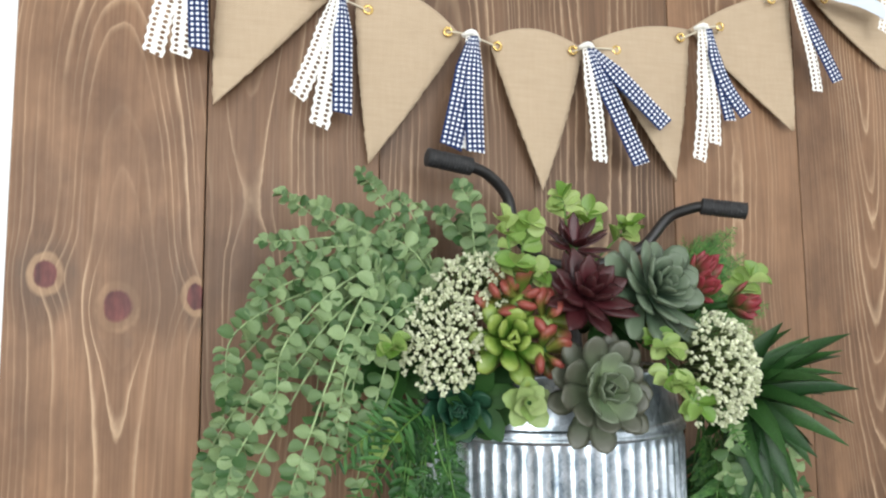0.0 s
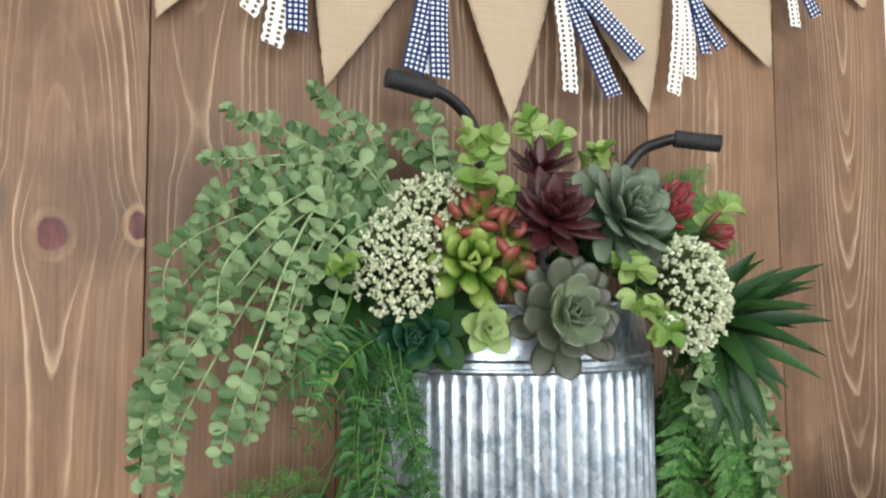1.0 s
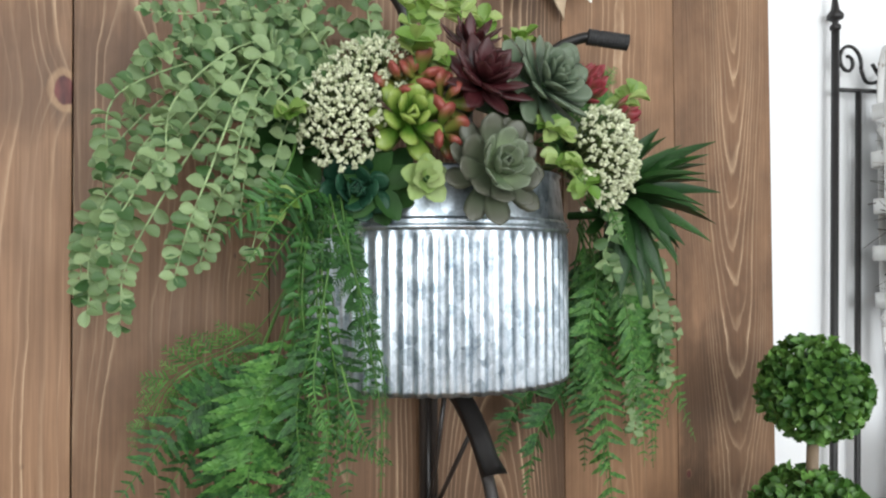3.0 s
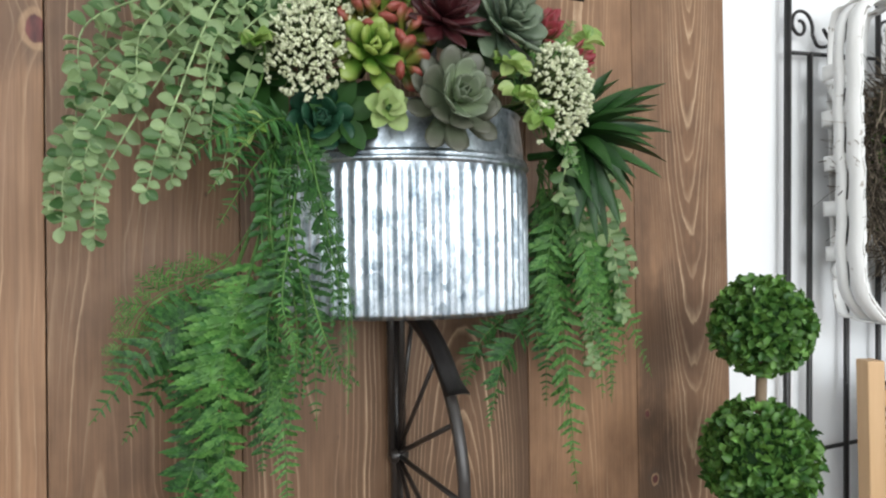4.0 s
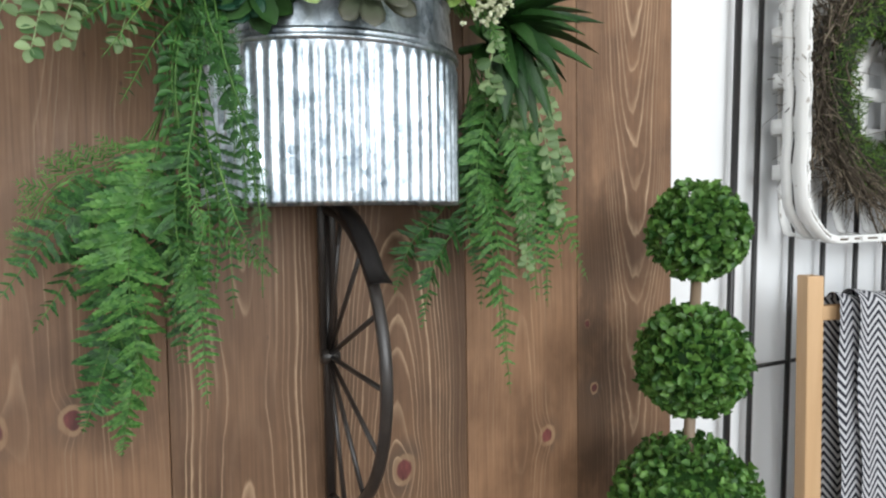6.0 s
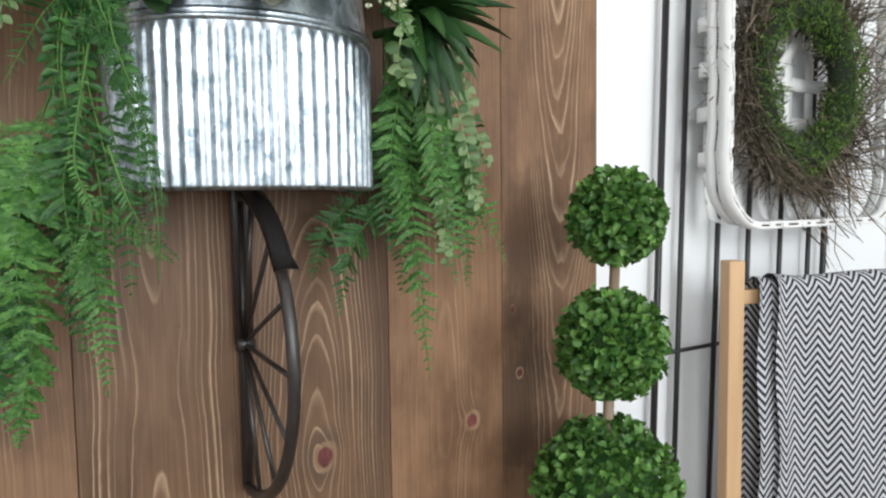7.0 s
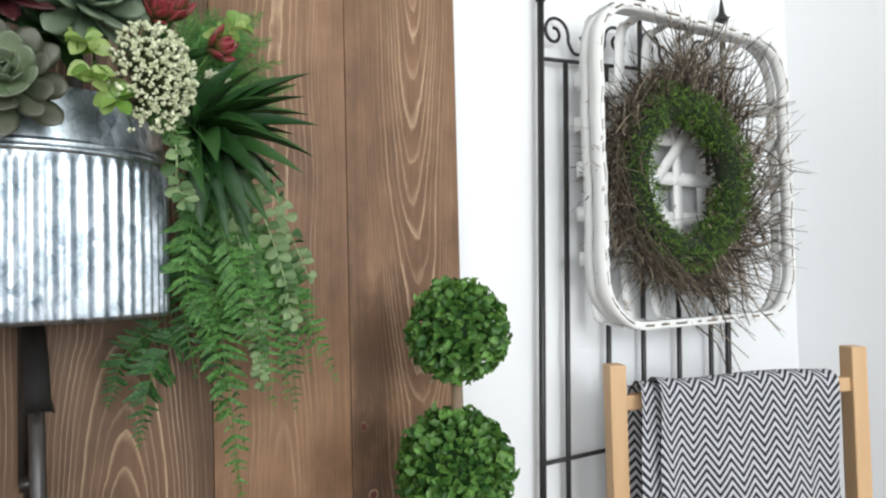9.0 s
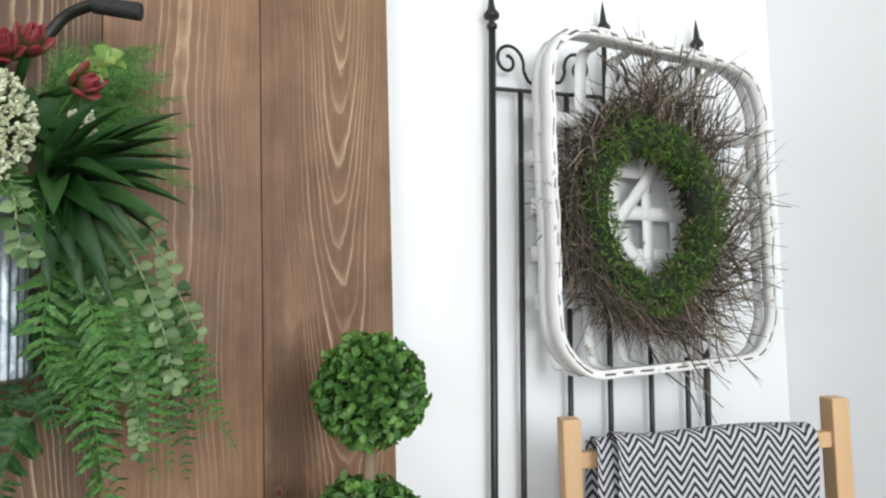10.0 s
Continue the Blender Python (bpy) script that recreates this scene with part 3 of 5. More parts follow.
def spray(rng, start, end, lift, leaf_size, mesh, stem_mat, label, group, name="eucalyptus_spray", spacing=0.0118, face=(0, -1, 0.35), shrink=0.35, bare=0.12):
    """One stem that arches from start to end with pairs of small leaves."""
    start, end = Vector(start), Vector(end)
    mid = start.lerp(end, 0.45) + Vector((0, -0.012, lift))
    q = start.lerp(end, 0.8) + Vector((0, 0, lift * 0.55)) + jitter(rng, 0.006)
    if lift > 0.055:
        q = end + Vector((0.014, 0.0, 0.062)) + jitter(rng, 0.006)
    path = smooth_path([start, mid, q, end], 26)
    ob = thing(name, start, label, "foliage", group)
    part("stem", tube(path, 0.0013, 5, taper=lambda s: 1.15 - 0.7 * s), stem_mat, ob)
    length = sum((path[i + 1] - path[i]).length for i in range(25))
    n = max(4, int(length / spacing))
    for i in range(n + 1):
        s = bare + (1 - bare) * i / n
        k = min(int(s * 25), 24)
        p = path[k].lerp(path[k + 1], s * 25 - k)
        d = (path[k + 1] - path[k]).normalized()
        f = (Vector(face) + jitter(rng, 0.5)).normalized()
        side = d.cross(f).normalized()
        size = leaf_size * (1 - shrink * s) * rng.uniform(0.8, 1.15)
        for sg in (-1, 1):
            if rng.random() < 0.1:
                continue
            w = (side * sg + d * rng.uniform(0.15, 0.5) + f * rng.uniform(-0.15, 0.35)).normalized()
            piece("leaf", mesh, ob, aimed(p, w, f + jitter(rng, 0.55), size, size * rng.uniform(0.85, 1.1)))
        if i == n:
            piece("leaf", mesh, ob, aimed(p, d, f, size, size * 0.9))
    return ob


def rosette(rng, name, at, normal, rings, mesh, label, group="succulents in the bucket"):
    """A succulent: rings of plump leaves round a centre; rings of (count, length, width, tilt from the axis)."""
    z = Vector(normal).normalized()
    x = z.cross(Vector((0.2, 0.3, 1))).normalized()
    y = z.cross(x)
    at = Vector(at)
    ob = thing(name, at - z * 0.015, label, "succulent", group)
    part("stalk", tube([at - z * 0.05, at - z * 0.02, at + z * 0.002], 0.0045, 6), DEEP, ob)
    turn = rng.uniform(0, 6)
    for j, (count, length, width, tilt) in enumerate(rings):
        turn += 0.5
        leaf = mesh[min(j, len(mesh) - 1)] if isinstance(mesh, tuple) else mesh
        rise = z * (0.0035 * j)
        for k in range(count):
            a = turn + 2 * math.pi * k / count + rng.uniform(-0.12, 0.12)
            t = radians(tilt + rng.uniform(-6, 6))
            out = x * math.cos(a) + y * math.sin(a)
            d = out * math.sin(t) + z * math.cos(t)
            up = z * math.sin(t) - out * math.cos(t)
            l = length * rng.uniform(0.88, 1.1)
            piece("leaf", leaf, ob, aimed(at + rise + out * 0.002 - z * 0.004 * math.sin(t), d, up + jitter(rng, 0.22), l, width * rng.uniform(0.88, 1.12) * 1.9))
    return ob


def twiglet(rng, pairs):
    """A small feather of needles along +Y, for the fine fern."""
    mats = []
    for i in range(pairs):
        y = 0.12 + 0.8 * i / pairs
        l = 0.34 * (1.1 - y * 0.75)
        for sg in (-1, 1):
            mats.append(aimed((0, y, rng.uniform(-0.03, 0.03)), (sg, rng.uniform(0.6, 1.0), rng.uniform(-0.3, 0.3)), (0, 0, 1), l * rng.uniform(0.8, 1.2), l * 0.55))
    mats.append(aimed((0, 0, 0), (0, 1, 0), (0, 0, 1), 1, 0.10))
    v, f, uv = stamped(sheet_leaf([(0, 0.10), (0.5, 0.2), (1, 0.02)], 0.2), mats)
    return [tuple(q) for q in v], f, [tuple(q) for q in uv]


def lobed_pinna(rng, pairs):
    """A fern leaflet along +Y, unit long: small blunt lobes in pairs that shrink towards the tip."""
    mats = []
    for i in range(pairs):
        y = 0.03 + 0.88 * i / pairs
        l = 0.24 * (1 - 0.72 * (y ** 1.8)) * (0.75 if i == 0 else 1.0)
        for sg in (-1, 1):
            mats.append(aimed((0, y, 0), (sg, rng.uniform(0.45, 0.8), rng.uniform(-0.35, 0.15)), (0, 0, 1), l * rng.uniform(0.85, 1.15), 0.20 * (1 - 0.35 * y)))
    mats.append(aimed((0, 0, 0), (0, 1, -0.05), (0, 0, 1), 1, 0.30))
    v, f, uv = stamped(sheet_leaf([(0, 0.30), (0.45, 0.36), (0.8, 0.26), (1, 0.06)], 0.15, 0.1), mats)
    return [(x, y, z - 0.16 * y * y) for x, y, z in v], f, [tuple(q) for q in uv]


FEATHER = twiglet(random.Random(3), 6)
PINNA = lobed_pinna(random.Random(4), 8)


def frond(rng, points, width, template, mats, parent, spacing=0.0065, face=(0, -1, 0.25), label="", slim=0.2, lean=0.55, bare=0.06, taper=False, loose=0.55):
    """One fern frond as a single part: a midrib and leaflets on both sides."""
    n = 40
    path = smooth_path(points, n)
    length = sum((path[i + 1] - path[i]).length for i in range(n - 1))
    count = int(length * (1 - bare) / spacing)
    poses = []
    roll = (Vector(face) + jitter(rng, loose)).normalized()
    for i in range(count):
        s = bare + (1 - bare) * (i + rng.uniform(-0.25, 0.25)) / count
        s = min(max(s, 0.01), 0.999)
        k = min(int(s * (n - 1)), n - 2)
        p = path[k].lerp(path[k + 1], s * (n - 1) - k)
        d = (path[k + 1] - path[k]).normalized()
        f = (roll + jitter(rng, 0.2)).normalized()
        side = d.cross(f).normalized()
        prof = min(1.0, 0.45 + s * 2.2) * min(1.0, (1.02 - s) * 1.75) ** 0.75
        if taper:
            q = max(0.0, (s - bare) / (1 - bare))
            prof = min(1.0, 0.55 + q * 2.2) * max(0.05, 1.02 - q ** 2.2) ** 0.9
        for sg in (-1, 1):
            if rng.random() < 0.05:
                continue
            l = width * 0.5 * prof * rng.uniform(0.72, 1.12)
            w = (side * sg + d * lean * rng.uniform(0.6, 1.4) + f * rng.uniform(-0.35, 0.3)).normalized()
            thin = l if template is FEATHER else max(l * slim * 3.2, 0.006 if template is PINNA else 0.0042)
            poses.append(aimed(p, w, f, max(l, 0.003), thin))
    v, fc, uv = stamped(template, poses)
    rib = part("frond", (v, fc, uv), mats[0], parent, label)
    part("midrib", tube(path, 0.001, 4, taper=lambda s: 1.2 - 0.8 * s), mats[1], rib)
    return rib


# ---- plants in the bucket ----
rng = random.Random(11)
EUC_LEAF = leaf_mesh("eucalyptus_leaf", ROUND, EUCALYPT)
EUC_ENDS = [
    (-0.066, 1.12, 1.205, 0.09), (-0.058, 1.085, 1.19, 0.10), (-0.036, 1.065, 1.18, 0.10), (-0.052, 1.14, 1.265, 0.08), (-0.046, 1.10, 1.30, 0.07),
    (-0.028, 1.15, 1.35, 0.06), (-0.018, 1.09, 1.385, 0.05), (-0.016, 1.13, 1.437, 0.03), (-0.002, 1.15, 1.484, 0.01), (0.03, 1.12, 1.47, 0.02),
    (0.07, 1.13, 1.504, 0.0), (0.105, 1.15, 1.485, 0.01), (0.018, 1.04, 1.225, 0.09), (0.04, 1.04, 1.285, 0.07), (-0.005, 1.06, 1.29, 0.08),
    (0.06, 1.07, 1.235, 0.06), (0.07, 1.05, 1.34, 0.04), (0.025, 1.07, 1.40, 0.03), (0.085, 1.09, 1.435, 0.02), (-0.03, 1.09, 1.255, 0.09),
    (0.0, 1.11, 1.33, 0.06), (0.04, 1.10, 1.36, 0.05), (0.05, 1.14, 1.45, 0.02), (0.0, 1.03, 1.215, 0.11), (0.03, 1.15, 1.25, 0.08),
    (-0.045, 1.06, 1.215, 0.10), (0.135, 1.16, 1.475, 0.01), (0.01, 1.12, 1.42, 0.03), (0.06, 1.15, 1.47, 0.01), (0.09, 1.12, 1.46, 0.01), (0.03, 1.13, 1.30, 0.06), (0.05, 1.06, 1.27, 0.06),
]
for ex, ey, ez, lift in EUC_ENDS:
    s = (0.148 + rng.uniform(-0.02, 0.02), 1.125 + rng.uniform(-0.02, 0.025), 1.355 + rng.uniform(-0.02, 0.025))
    spray(rng, s, (ex, ey, ez), lift, rng.uniform(0.0135, 0.018), EUC_LEAF, EUCALYPT_STEM, "arching silvery green eucalyptus spray with small round leaves", "eucalyptus sprays")
for ex, ey, ez in ((0.16, 1.18, 1.475), (0.19, 1.19, 1.47), (0.175, 1.16, 1.50), (0.205, 1.17, 1.455)):
    spray(rng, (0.19, 1.15, 1.37), (ex, ey, ez), 0.02, 0.018, EUC_LEAF, EUCALYPT_STEM, "upright green eucalyptus sprig behind the flowers", "eucalyptus sprays")
for sx, ex, ey, ez in ((0.45, 0.535, 1.13, 1.09), (0.46, 0.560, 1.14, 1.14), (0.44, 0.505, 1.15, 1.02)):
    spray(rng, (sx, 1.12, 1.27), (ex, ey, ez), 0.04, 0.0185, EUC_LEAF, EUCALYPT_STEM, "hanging grey-green eucalyptus strand among the fern fronds", "eucalyptus sprays", bare=0.25)
spray(rng, (0.385, 1.055, 1.30), (0.405, 1.058, 1.215), 0.0, 0.017, EUC_LEAF, EUCALYPT_STEM, "short grey-green sprig hanging over the bucket edge", "eucalyptus sprays")

LIME_LEAF = leaf_mesh("lime_leaf", ROUND, LIME)
for start, ends in (
    ((0.20, 1.09, 1.37), ((0.183, 1.045, 1.447), (0.208, 1.05, 1.45), (0.19, 1.04, 1.412), (0.222, 1.06, 1.405))),
    ((0.28, 1.15, 1.39), ((0.273, 1.13, 1.487), (0.302, 1.13, 1.472), (0.345, 1.12, 1.458))),
    ((0.33, 1.08, 1.34), ((0.318, 1.02, 1.34), (0.322, 1.012, 1.31), (0.340, 1.01, 1.292))),
    ((0.42, 1.12, 1.34), ((0.468, 1.10, 1.405),)),
    ((0.10, 1.09, 1.33), ((0.088, 1.05, 1.345), (0.078, 1.06, 1.27))),
):
    for e in ends:
        spray(rng, start, e, 0.006, 0.0205, LIME_LEAF, FERN_STEM, "pale lime green sprig of small rounded leaves", "lime green sprigs", "leafy_sprig", spacing=0.021, bare=0.55, shrink=0.15, face=(0, -0.8, 0.7))
YELLOW_LEAF = leaf_mesh("pale_lime_leaf", sheet_leaf([(0, 0.1), (0.2, 0.42), (0.5, 0.55), (0.8, 0.42), (1, 0.12)], 0.25), leaf_green("pale_lime_petal", (0.180, 0.270, 0.075), (0.315, 0.398, 0.165), 0.45))
rosette(rng, "hydrangea_floret", (0.2, 1.043, 1.296), (-0.1, -1, 0.1), [(5, 0.021, 0.009, 78), (5, 0.017, 0.008, 55), (4, 0.011, 0.006, 30)], YELLOW_LEAF, "small pale lime hydrangea floret over the bucket rim")

BURG_LEAF = leaf_mesh("burgundy_leaf", fleshy_leaf(SLIM, 0.3, 0.10), BURGUNDY)
rosette(rng, "succulent", (0.257, 1.045, 1.384), (0.0, -0.85, 0.5), [(8, 0.044, 0.028, 84), (7, 0.041, 0.028, 62), (6, 0.034, 0.024, 42), (4, 0.024, 0.017, 20)], BURG_LEAF, "dark burgundy succulent with pointed glossy leaves")
rosette(rng, "succulent", (0.272, 1.10, 1.435), (0.0, -0.6, 0.8), [(8, 0.036, 0.018, 75), (6, 0.032, 0.016, 45)], BURG_LEAF, "small dark burgundy succulent at the back")
GG_LEAF = leaf_mesh("grey_green_leaf", fleshy_leaf(SPOON, 0.22, 0.14), GREY_GREEN)
rosette(rng, "succulent", (0.322, 1.05, 1.388), (0.25, -0.85, 0.35), [(9, 0.054, 0.026, 88), (9, 0.047, 0.025, 70), (8, 0.038, 0.022, 52), (6, 0.029, 0.015, 34), (4, 0.019, 0.010, 16)], GG_LEAF, "dusty grey-green succulent rosette with broad leaves")
PG_LEAF = leaf_mesh("pale_grey_leaf", fleshy_leaf(SPOON, 0.2, 0.28), PALE_GREY)
OG_LEAF = leaf_mesh("olive_grey_leaf", fleshy_leaf(SPOON, 0.2, 0.24), OLIVE_GREY)
rosette(rng, "succulent", (0.259, 1.032, 1.305), (-0.02, -0.95, 0.15), [(9, 0.050, 0.022, 92), (9, 0.043, 0.022, 74), (8, 0.036, 0.020, 56), (6, 0.028, 0.016, 38), (4, 0.020, 0.010, 20)], (OG_LEAF, OG_LEAF, PG_LEAF), "pale silvery grey succulent rosette hanging over the rim")
FRESH_LEAF = leaf_mesh("fresh_leaf", fleshy_leaf(OBTUSE, 0.36, 0.16), FRESH)
rosette(rng, "succulent", (0.19, 1.058, 1.348), (-0.12, -0.95, 0.15), [(7, 0.038, 0.0175, 86), (6, 0.033, 0.017, 60), (4, 0.026, 0.015, 36), (3, 0.017, 0.011, 16)], FRESH_LEAF, "fresh green succulent with plump rounded leaves")
RED_LEAF = leaf_mesh("red_tipped_leaf", fleshy_leaf(OBTUSE, 0.5, 0.12), REDTIP)
for at, nrm in (((0.188, 1.070, 1.384), (-0.2, -0.75, 0.6)), ((0.204, 1.060, 1.386), (0.1, -0.75, 0.6)), ((0.224, 1.054, 1.366), (0.5, -0.8, 0.25)), ((0.219, 1.050, 1.338), (0.6, -0.75, -0.1))):
    rosette(rng, "succulent", at, nrm, [(4, 0.028, 0.0175, 68), (2, 0.024, 0.016, 35)], RED_LEAF, "succulent with plump green leaves blushing orange red")
TEAL_LEAF = leaf_mesh("teal_leaf", fleshy_leaf(OBTUSE, 0.25, 0.3), TEAL)
rosette(rng, "succulent", (0.150, 1.085, 1.289), (-0.2, -0.95, -0.05), [(7, 0.031, 0.019, 78), (7, 0.026, 0.017, 52), (6, 0.020, 0.014, 32), (4, 0.014, 0.010, 12)], TEAL_LEAF, "dark teal succulent rosette low at the rim")
DEEP_LEAF = leaf_mesh("deep_leaf", sheet_leaf([(0, 0.06), (0.2, 0.2), (0.5, 0.3), (0.8, 0.24), (0.95, 0.1), (1, 0.02)], 0.2, 0.15), DEEP)
rosette(rng, "leaf_cluster", (0.166, 1.082, 1.295), (-0.1, -1, -0.1), [(7, 0.042, 0.022, 82), (5, 0.036, 0.020, 60)], DEEP_LEAF, "dark green broad leaves round the teal succulent")
# next three: added dark leaves that deepen the shaded gaps in the foliage
rosette(rng, "leaf_cluster", (0.30, 1.09, 1.37), (0.1, -0.9, 0.3), [(7, 0.05, 0.02, 75), (6, 0.045, 0.02, 50)], DEEP_LEAF, "dark filler leaves standing in for shade between the succulents")
rosette(rng, "leaf_cluster", (0.10, 1.12, 1.33), (-0.3, -0.9, 0.3), [(8, 0.05, 0.02, 80), (7, 0.05, 0.02, 55)], DEEP_LEAF, "dark filler leaves standing in for shade inside the eucalyptus")
rosette(rng, "leaf_cluster", (0.40, 1.11, 1.34), (0.3, -0.9, 0.3), [(9, 0.036, 0.015, 80), (7, 0.034, 0.015, 50)], DEEP_LEAF, "dark filler leaves standing in for shade behind the cream umbel")
rosette(rng, "leaf_cluster", (0.432, 1.095, 1.275), (0.4, -0.9, 0.0), [(9, 0.05, 0.014, 84), (8, 0.05, 0.014, 60), (6, 0.045, 0.012, 35)], DEEP_LEAF, "dark green leaves round the foot of the spiky plant")
BUD_LEAF = leaf_mesh("rose_tipped_leaf", fleshy_leaf(SLIM, 0.45, 0.15), ROSE)
for at, nrm in (((0.442, 1.10, 1.378), (0.55, -0.75, 0.1)), ((0.402, 1.10, 1.405), (0.2, -0.8, 0.6)), ((0.383, 1.075, 1.392), (0.1, -0.9, 0.3))):
    rosette(rng, "red_succulent", at, nrm, [(5, 0.029, 0.021, 46), (4, 0.028, 0.020, 22), (3, 0.024, 0.017, 8)], BUD_LEAF, "small succulent with dark red flame-like leaf tips", "red tipped succulents")


def umbel(rng, at, normal, rx, rz, count, label, full=0.8):
    """A domed head of tiny cream florets on fine branching stems."""
    n = Vector(normal).normalized()
    u = n.cross(Vector((0, 0, 1))).normalized()
    v = u.cross(n)
    at = Vector(at)
    root = at - n * 0.055
    ob = thing("umbel_flower", root, label, "flower", "cream umbel flowers")
    bead = ([(1, 0, 0), (-1, 0, 0), (0, 1, 0), (0, -1, 0), (0, 0, 1.25), (0, 0, -1)], [(0, 2, 4), (2, 1, 4), (1, 3, 4), (3, 0, 4), (2, 0, 5), (1, 2, 5), (3, 1, 5), (0, 3, 5)])
    beads, stems = [], []
    for i in range(count):
        r = math.sqrt((i + 0.5) / count)
        a = i * 2.39996 + rng.uniform(-0.3, 0.3)
        r *= rng.uniform(0.92, 1.06)
        dome = math.sqrt(max(0.0, 1 - 0.93 * r * r)) * min(rx, rz) * full
        p = at + u * (rx * r * math.cos(a)) + v * (rz * r * math.sin(a)) + n * (dome - 0.018 + rng.uniform(-0.005, 0.004))
        out = (p - root).normalized()
        stems.append(tube([root + (p - root) * 0.45 + jitter(rng, 0.004), p - out * 0.003], 0.0006, 3))
        for k in range(4):
            q = p + jitter(rng, 0.0021)
            w = rng.uniform(0.0013, 0.0020)
            beads.append(aimed(q, out + jitter(rng, 0.6), (0.3, 0.2, 0.9), w * rng.uniform(1.1, 1.9), w))
    stems.append(tube([root - n * 0.03, root + n * 0.025], 0.002, 5))
    tagged(part("flower_head", stamped(bead, beads), CREAM, ob, "domed head of tiny cream florets", smooth=False), kind="stuff")
    part("stem", joined(stems), UMBEL_STEM, ob)
    return ob


umbel(rng, (0.133, 1.068, 1.349), (-0.2, -0.95, 0.1), 0.040, 0.047, 260, "rounded cream umbel flower head over the rim", 0.95)
umbel(rng, (0.172, 1.072, 1.404), (-0.05, -0.85, 0.5), 0.044, 0.030, 160, "cream umbel flower head behind the larger one")
umbel(rng, (0.371, 1.026, 1.322), (0.3, -0.93, 0.05), 0.041, 0.050, 300, "domed cream umbel flower head over the rim", 1.15)
umbel(rng, (0.455, 1.09, 1.345), (0.5, -0.8, 0.2), 0.014, 0.018, 40, "small cream umbel flower beside the spiky plant")

# spiky plant
spiky = thing("spiky_plant", (0.425, 1.09, 1.28), "dark green spiky plant with long pointed leaves", "plant")
SPIKE_LEAF = leaf_mesh("spike_leaf", BLADE, SPIKE)
for tx, ty, tz in ((0.51, 1.03, 1.348), (0.515, 1.045, 1.335), (0.525, 1.04, 1.272), (0.52, 1.03, 1.295), (0.518, 1.05, 1.315), (0.48, 1.05, 1.348), (0.49, 1.03, 1.335), (0.50, 1.03, 1.25), (0.475, 1.04, 1.235), (0.49, 1.05, 1.225), (0.455, 1.04, 1.205), (0.44, 1.05, 1.19), (0.465, 1.06, 1.18), (0.48, 1.06, 1.20), (0.505, 1.07, 1.25), (0.51, 1.06, 1.30), (0.45, 1.02, 1.25), (0.47, 1.01, 1.28), (0.46, 1.01, 1.315), (0.50, 1.08, 1.33), (0.43, 1.04, 1.215), (0.405, 1.03, 1.23), (0.42, 1.01, 1.26), (0.44, 1.04, 1.35), (0.46, 1.06, 1.36), (0.45, 1.0, 1.285), (0.415, 1.05, 1.20)):
    p0 = Vector((0.425, 1.085, 1.285)) + jitter(rng, 0.006)
    d = Vector((tx, ty, tz)) - p0
    l = d.length * rng.uniform(1.0, 1.08)
    piece("leaf", SPIKE_LEAF, spiky, aimed(p0, d + Vector((0, 0, l * 0.14)), Vector((-0.3, -0.5, 1)) + jitter(rng, 0.35), l, 0.185 * rng.uniform(0.8, 1.2), 0.16))

# ferns
fern_l = thing("hanging_fern", (0.12, 1.13, 1.27), "green fern with long fronds hanging beside the bucket", "fern", "hanging ferns")


def hang(rng, root, turns, y, width, template, green, fern, bare=0.34, spacing=0.0088, slim=0.21):
    """A frond that leaves the bucket at root and hangs through three turns (x, z) at about y."""
    r = Vector(root) + jitter(rng, 0.012)
    (x0, z0), (x1, z1), (x2, z2) = turns
    way = [r, (x0, y - 0.02, z0), (x1, y - 0.012, z1), (x2, y, z2)]
    return frond(rng, way, width, template, (green, FERN_STEM), fern, spacing=spacing, slim=slim, lean=0.5, bare=bare, taper=True, loose=0.42)


ROOT_L = (0.125, 1.105, 1.275)
for turns, y, width, template, green in (
    ([(0.088, 1.136), (0.018, 1.096), (-0.042, 1.020)], 1.15, 0.075, PINNA, FERN),
    ([(0.080, 1.165), (0.010, 1.125), (-0.030, 1.055)], 1.18, 0.075, FEATHER, FERN_PALE),
    ([(0.070, 1.110), (0.030, 1.060), (-0.015, 0.990)], 1.19, 0.065, PINNA, FERN),
    ([(0.088, 1.157), (0.062, 1.057), (0.072, 0.929)], 1.11, 0.100, PINNA, FERN_PALE),
    ([(0.080, 1.150), (0.050, 1.050), (0.060, 0.960)], 1.16, 0.090, PINNA, FERN),
    ([(0.107, 1.115), (0.122, 1.021), (0.129, 0.911)], 1.14, 0.062, PINNA, FERN_PALE),
    ([(0.100, 1.103), (0.110, 1.025), (0.111, 0.947)], 1.17, 0.065, PINNA, FERN),
    ([(0.065, 1.040), (0.042, 0.954), (0.022, 0.893)], 1.18, 0.070, PINNA, FERN),
    ([(0.085, 1.030), (0.065, 0.930), (0.055, 0.862)], 1.19, 0.070, PINNA, FERN_PALE),
    ([(0.115, 1.180), (0.098, 1.110), (0.105, 1.040)], 1.09, 0.060, PINNA, FERN),
    ([(0.135, 1.170), (0.145, 1.100), (0.150, 1.000)], 1.11, 0.050, PINNA, FERN),
    ([(0.107, 1.116), (0.148, 1.072), (0.186, 1.037)], 1.11, 0.036, PINNA, FERN_PALE),
):
    hang(rng, ROOT_L, turns, y, width, template, green, fern_l, spacing=0.0095 if template is FEATHER else 0.0088)
